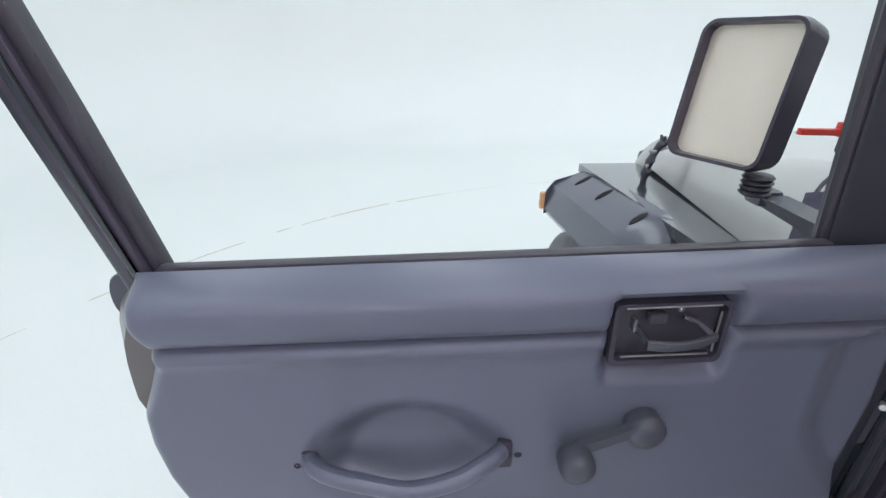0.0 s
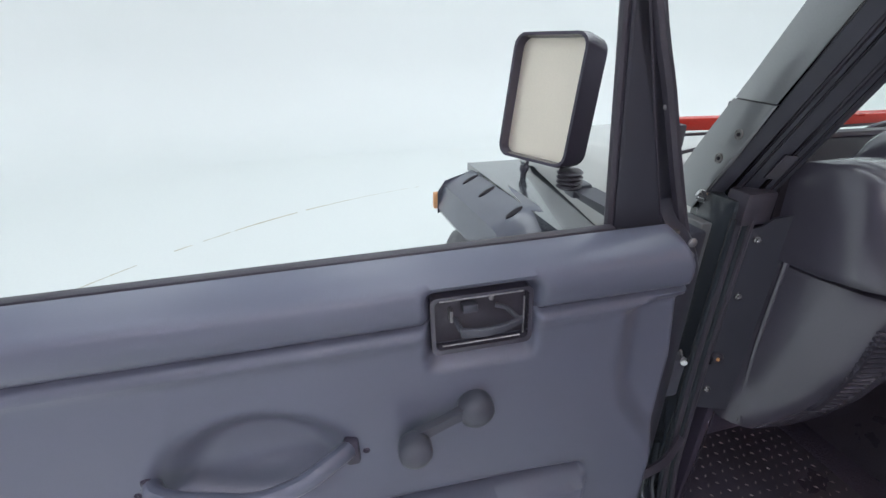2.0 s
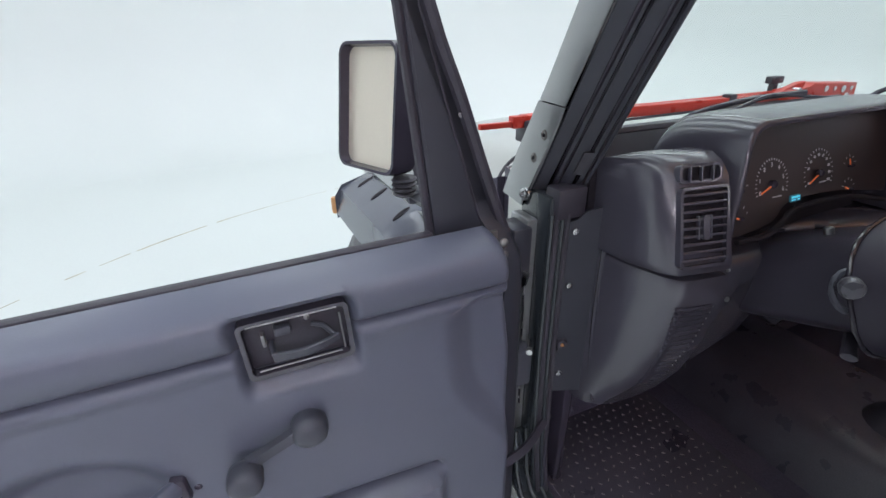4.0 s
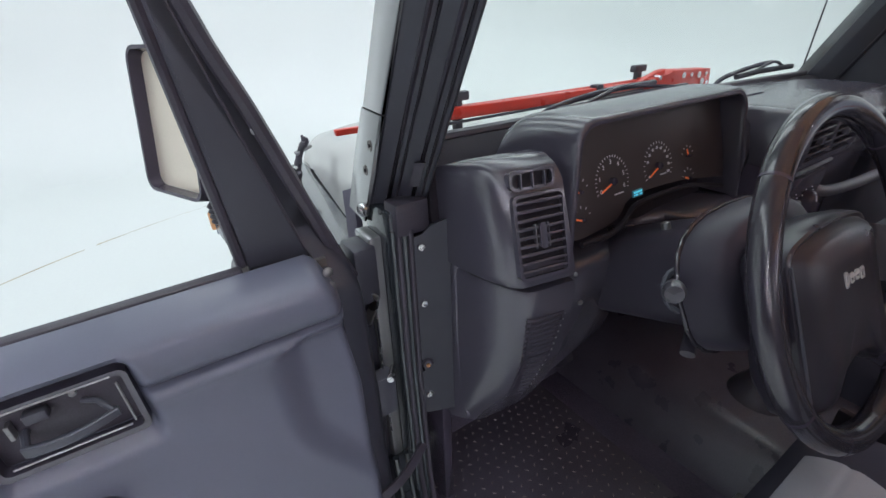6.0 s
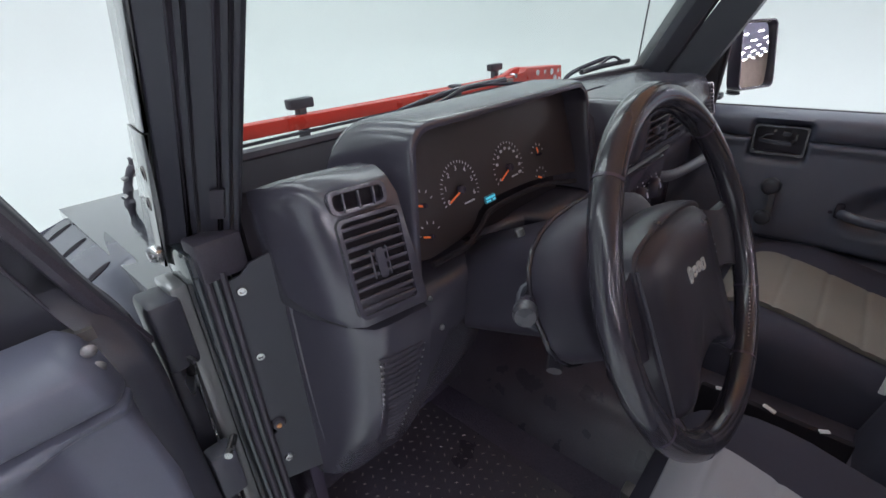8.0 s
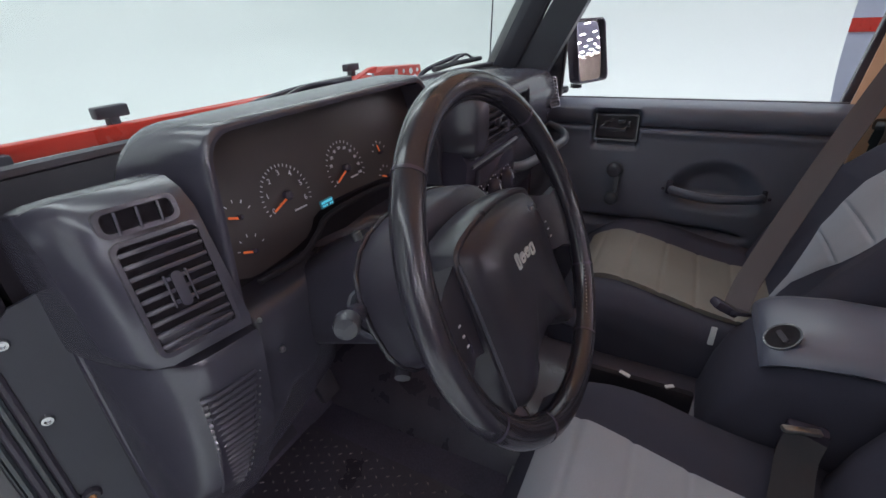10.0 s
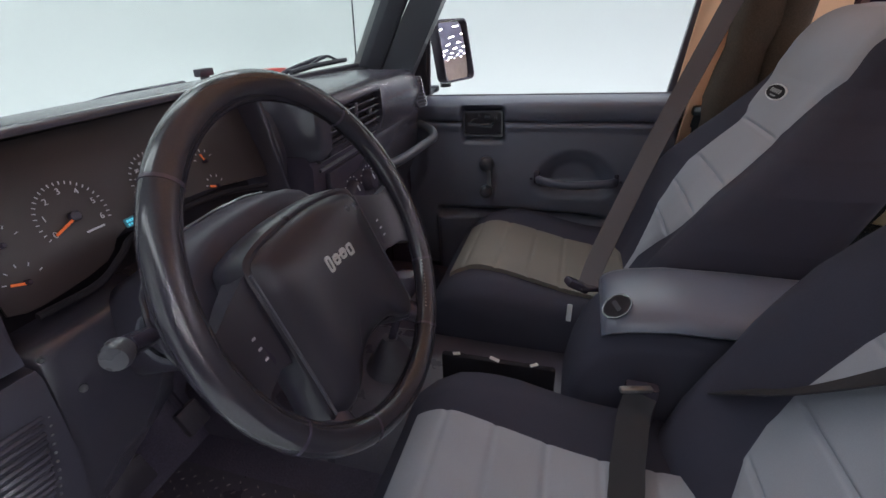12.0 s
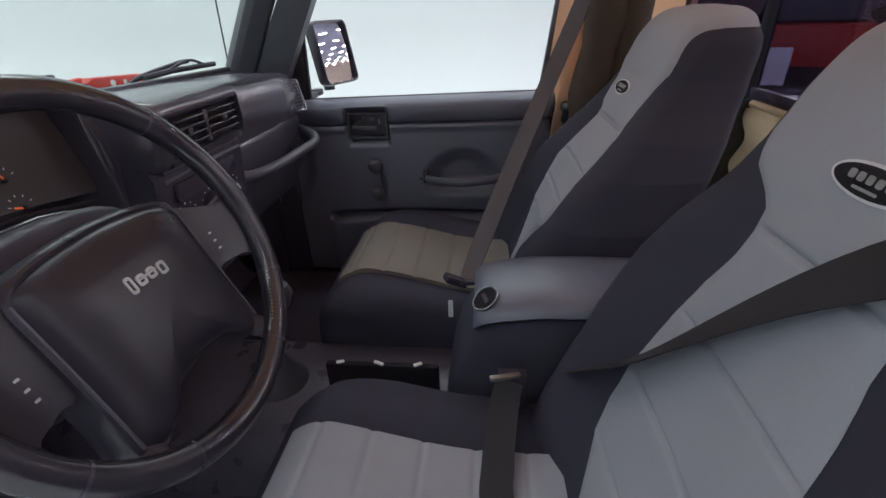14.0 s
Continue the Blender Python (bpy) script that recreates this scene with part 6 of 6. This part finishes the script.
part("lever", tube([(1.27, 0.14, 0.73), (1.272, 0.10, 0.86)], 0.008, 10), M_BLACK, sh)
part("knob", lathe([(0.010, -0.02), (0.022, 0.0), (0.025, 0.018), (0.018, 0.034), (0.004, 0.038)], 18, pose(1.272, 0.096, 0.865)), M_BLACK, sh)

# ---- belts ----
b1 = thing("passenger_seat_belt", pose(1.93, -0.55, 1.1), "dark seat belt hanging across the passenger seat side", "seat belt")
part("webbing", strap([(1.925, -0.576, 1.50), (1.86, -0.504, 1.33), (1.70, -0.386, 1.09), (1.50, -0.278, 0.885), (1.40, -0.246, 0.83)], 0.049, 0.002, (-0.62, 0.55, 0.55)), M_BELT, b1)
part("tongue", box((1.385, -0.245, 0.842), (0.04, 0.045, 0.008), 0.003, 2, pose(0, 0, 0, 10, 20, 30)), M_BLACK, b1)
part("buckle", box((1.372, -0.225, 0.855), (0.026, 0.05, 0.016), 0.005, 2, pose(0, 0, 0, 30, 0, 25)), M_BLACK, b1, "black buckle with a bright end")
part("buckle_tag", box((1.346, -0.216, 0.804), (0.004, 0.010, 0.040), 0.0015), M_WHITE, b1)
b2 = thing("driver_seat_belt", pose(0.65, -0.6, 1.1), "dark seat belt lying across the driver seat", "seat belt")
part("webbing", strap([(0.62, -0.62, 1.425), (0.75, -0.565, 1.288), (0.90, -0.532, 1.150), (1.03, -0.462, 0.962), (1.085, -0.430, 0.898), (1.135, -0.428, 0.850), (1.16, -0.44, 0.82)], 0.046, 0.002, (-0.1, 0.9, 0.35), twist=(0.72, 0.35, 0.6)), M_BELT_DARK, b2)
part("lap_webbing", strap([(1.136, -0.325, 0.818), (1.118, -0.318, 0.792), (1.080, -0.312, 0.776), (1.03, -0.306, 0.759), (0.96, -0.308, 0.749), (0.80, -0.36, 0.748)], 0.047, 0.002, (-0.2, 0.2, 1)), M_BELT_DARK, b2)
part("tongue", box((1.138, -0.318, 0.824), (0.011, 0.052, 0.008), 0.003, 2, pose(0, 0, 0, 6, 0, 20)), M_DULL, b2, "bright latch tongue")
part("buckle", box((1.155, -0.33, 0.775), (0.022, 0.05, 0.09), 0.006), M_BLACK, b2)


# ---- tread on the driver's floor ----
def tread():
    bm = bmesh.new()
    k = 0
    for i in range(17):
        for j in range(22):
            x, y = 0.655 + 0.022 * i + (0.011 if j % 2 else 0), 0.12 + 0.020 * j
            a = radians(45 if (i + j) % 2 else -45)
            c, s = math.cos(a), math.sin(a)
            base = [(-0.008, 0), (0, -0.0028), (0.008, 0), (0, 0.0028)]
            lo = [bm.verts.new((x + px * c - py * s, y + px * s + py * c, 0.5300)) for px, py in base]
            tp = bm.verts.new((x, y, 0.5335))
            for q in range(4):
                bm.faces.new((lo[q], lo[(q + 1) % 4], tp))
    return bm


mat_ob = thing("floor_mat", pose(0.83, 0.32, 0.53), "dark diamond-tread floor mat in the driver's footwell", "floor mat")
part("mat_base", box((0.842, 0.325, 0.5295), (0.38, 0.46, 0.004), 0.001), M_MAT, mat_ob)
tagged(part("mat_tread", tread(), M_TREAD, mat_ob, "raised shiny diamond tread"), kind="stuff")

# ---- pedals ----
for px, pw in ((0.90, 0.07), (1.04, 0.05)):
    pd = thing("pedal", pose(px, 0.50, 0.70), "black rubber foot pedal on a steel arm", "pedal", "pedals")
    part("pad", box((px, 0.470, 0.665), (pw, 0.018, 0.055), 0.005, 2, pose(0, 0, 0, -25, 0, 0)), M_RUBBER, pd)
    part("arm", tube([(px, 0.482, 0.67), (px, 0.53, 0.78), (px, 0.52, 0.95)], 0.008, 8), M_BLACK, pd)


# ---- workshop things seen through the rear window ----
def parked_car(x, y, yaw, material, label):
    t = thing("parked_car", pose(x, y, 0, 0, 0, yaw), label, "car", "parked cars")
    body = [[(lx, ly, z) for ly, z in ((-0.85, 0.35), (-0.9, 0.6), (-0.84, zt), (0.84, zt), (0.9, 0.6), (0.85, 0.35))] for lx, zt in ((-2.15, 0.70), (-2.0, 0.95), (-1.0, 1.0), (0.9, 1.0), (2.0, 0.88), (2.15, 0.65))]
    part("body", loft(body), material, t, local=True)
    cab = [[(lx, ly, z) for ly, z in ((-w2, 0.99), (-w2 + 0.12, zt), (w2 - 0.12, zt), (w2, 0.99))] for lx, zt, w2 in ((-1.6, 1.02, 0.78), (-1.0, 1.45, 0.80), (0.2, 1.48, 0.80), (0.95, 1.03, 0.78))]
    part("cabin", loft(cab), M_DARKSHOP, t, "dark glazed cabin", local=True)
    for wx in (-1.35, 1.35):
        for wy in (-0.82, 0.82):
            part("tyre", lathe([(0.18, -0.1), (0.32, -0.1), (0.33, 0.0), (0.32, 0.1), (0.18, 0.1)], 24, axes((wx, wy, 0.33), (1, 0, 0), (0, 0, 1), (0, -1, 0))), M_RUBBER, t, local=True)
    return t


parked_car(10.9, -6.4, -30, M_RED, "red car parked in the dark workshop")
parked_car(13.4, -10.2, 66, M_DARKSHOP, "dark car parked in the workshop")
parked_car(5.5, -12.5, 80, M_PARTITION, "pale blue car parked in the workshop")
sign = thing("sign_stand", pose(6.42, -3.5, 0), "white card on a dark stand in the workshop", "sign")
part("card", box((6.42, -3.50, 0.66), (0.30, 0.01, 0.40), 0.002, 2, pose(0, 0, 0, 0, 0, 62)), M_WHITE, sign, "white card")
part("post", tube([(6.425, -3.52, 0.0), (6.425, -3.52, 0.60)], 0.015, 8), M_DARKSHOP, sign)
part("foot", lathe([(0.16, 0.0), (0.16, 0.015), (0.03, 0.03)], 20, pose(6.425, -3.52, 0.0)), M_DARKSHOP, sign)

ban = thing("banner", pose(14.8, -9.0, 0), "dark low barrier board with a row of pale bars", "banner")
part("board", box((14.8, -9.02, 0.84), (2.9, 0.03, 0.34), 0.004, 2, pose(0, 0, 0, 0, 2.5, 0)), M_DARKSHOP, ban)
for k in range(9):
    part("pale_bar", box((13.62 + 0.29 * k, -8.995, 0.905 - 0.0125 * k), (0.16, 0.02, 0.15), 0.004), M_WHITE, ban)
for x in (13.5, 16.1):
    part("post", box((x, -9.03, 0.42), (0.06, 0.05, 0.84), 0.004), M_DARKSHOP, ban)
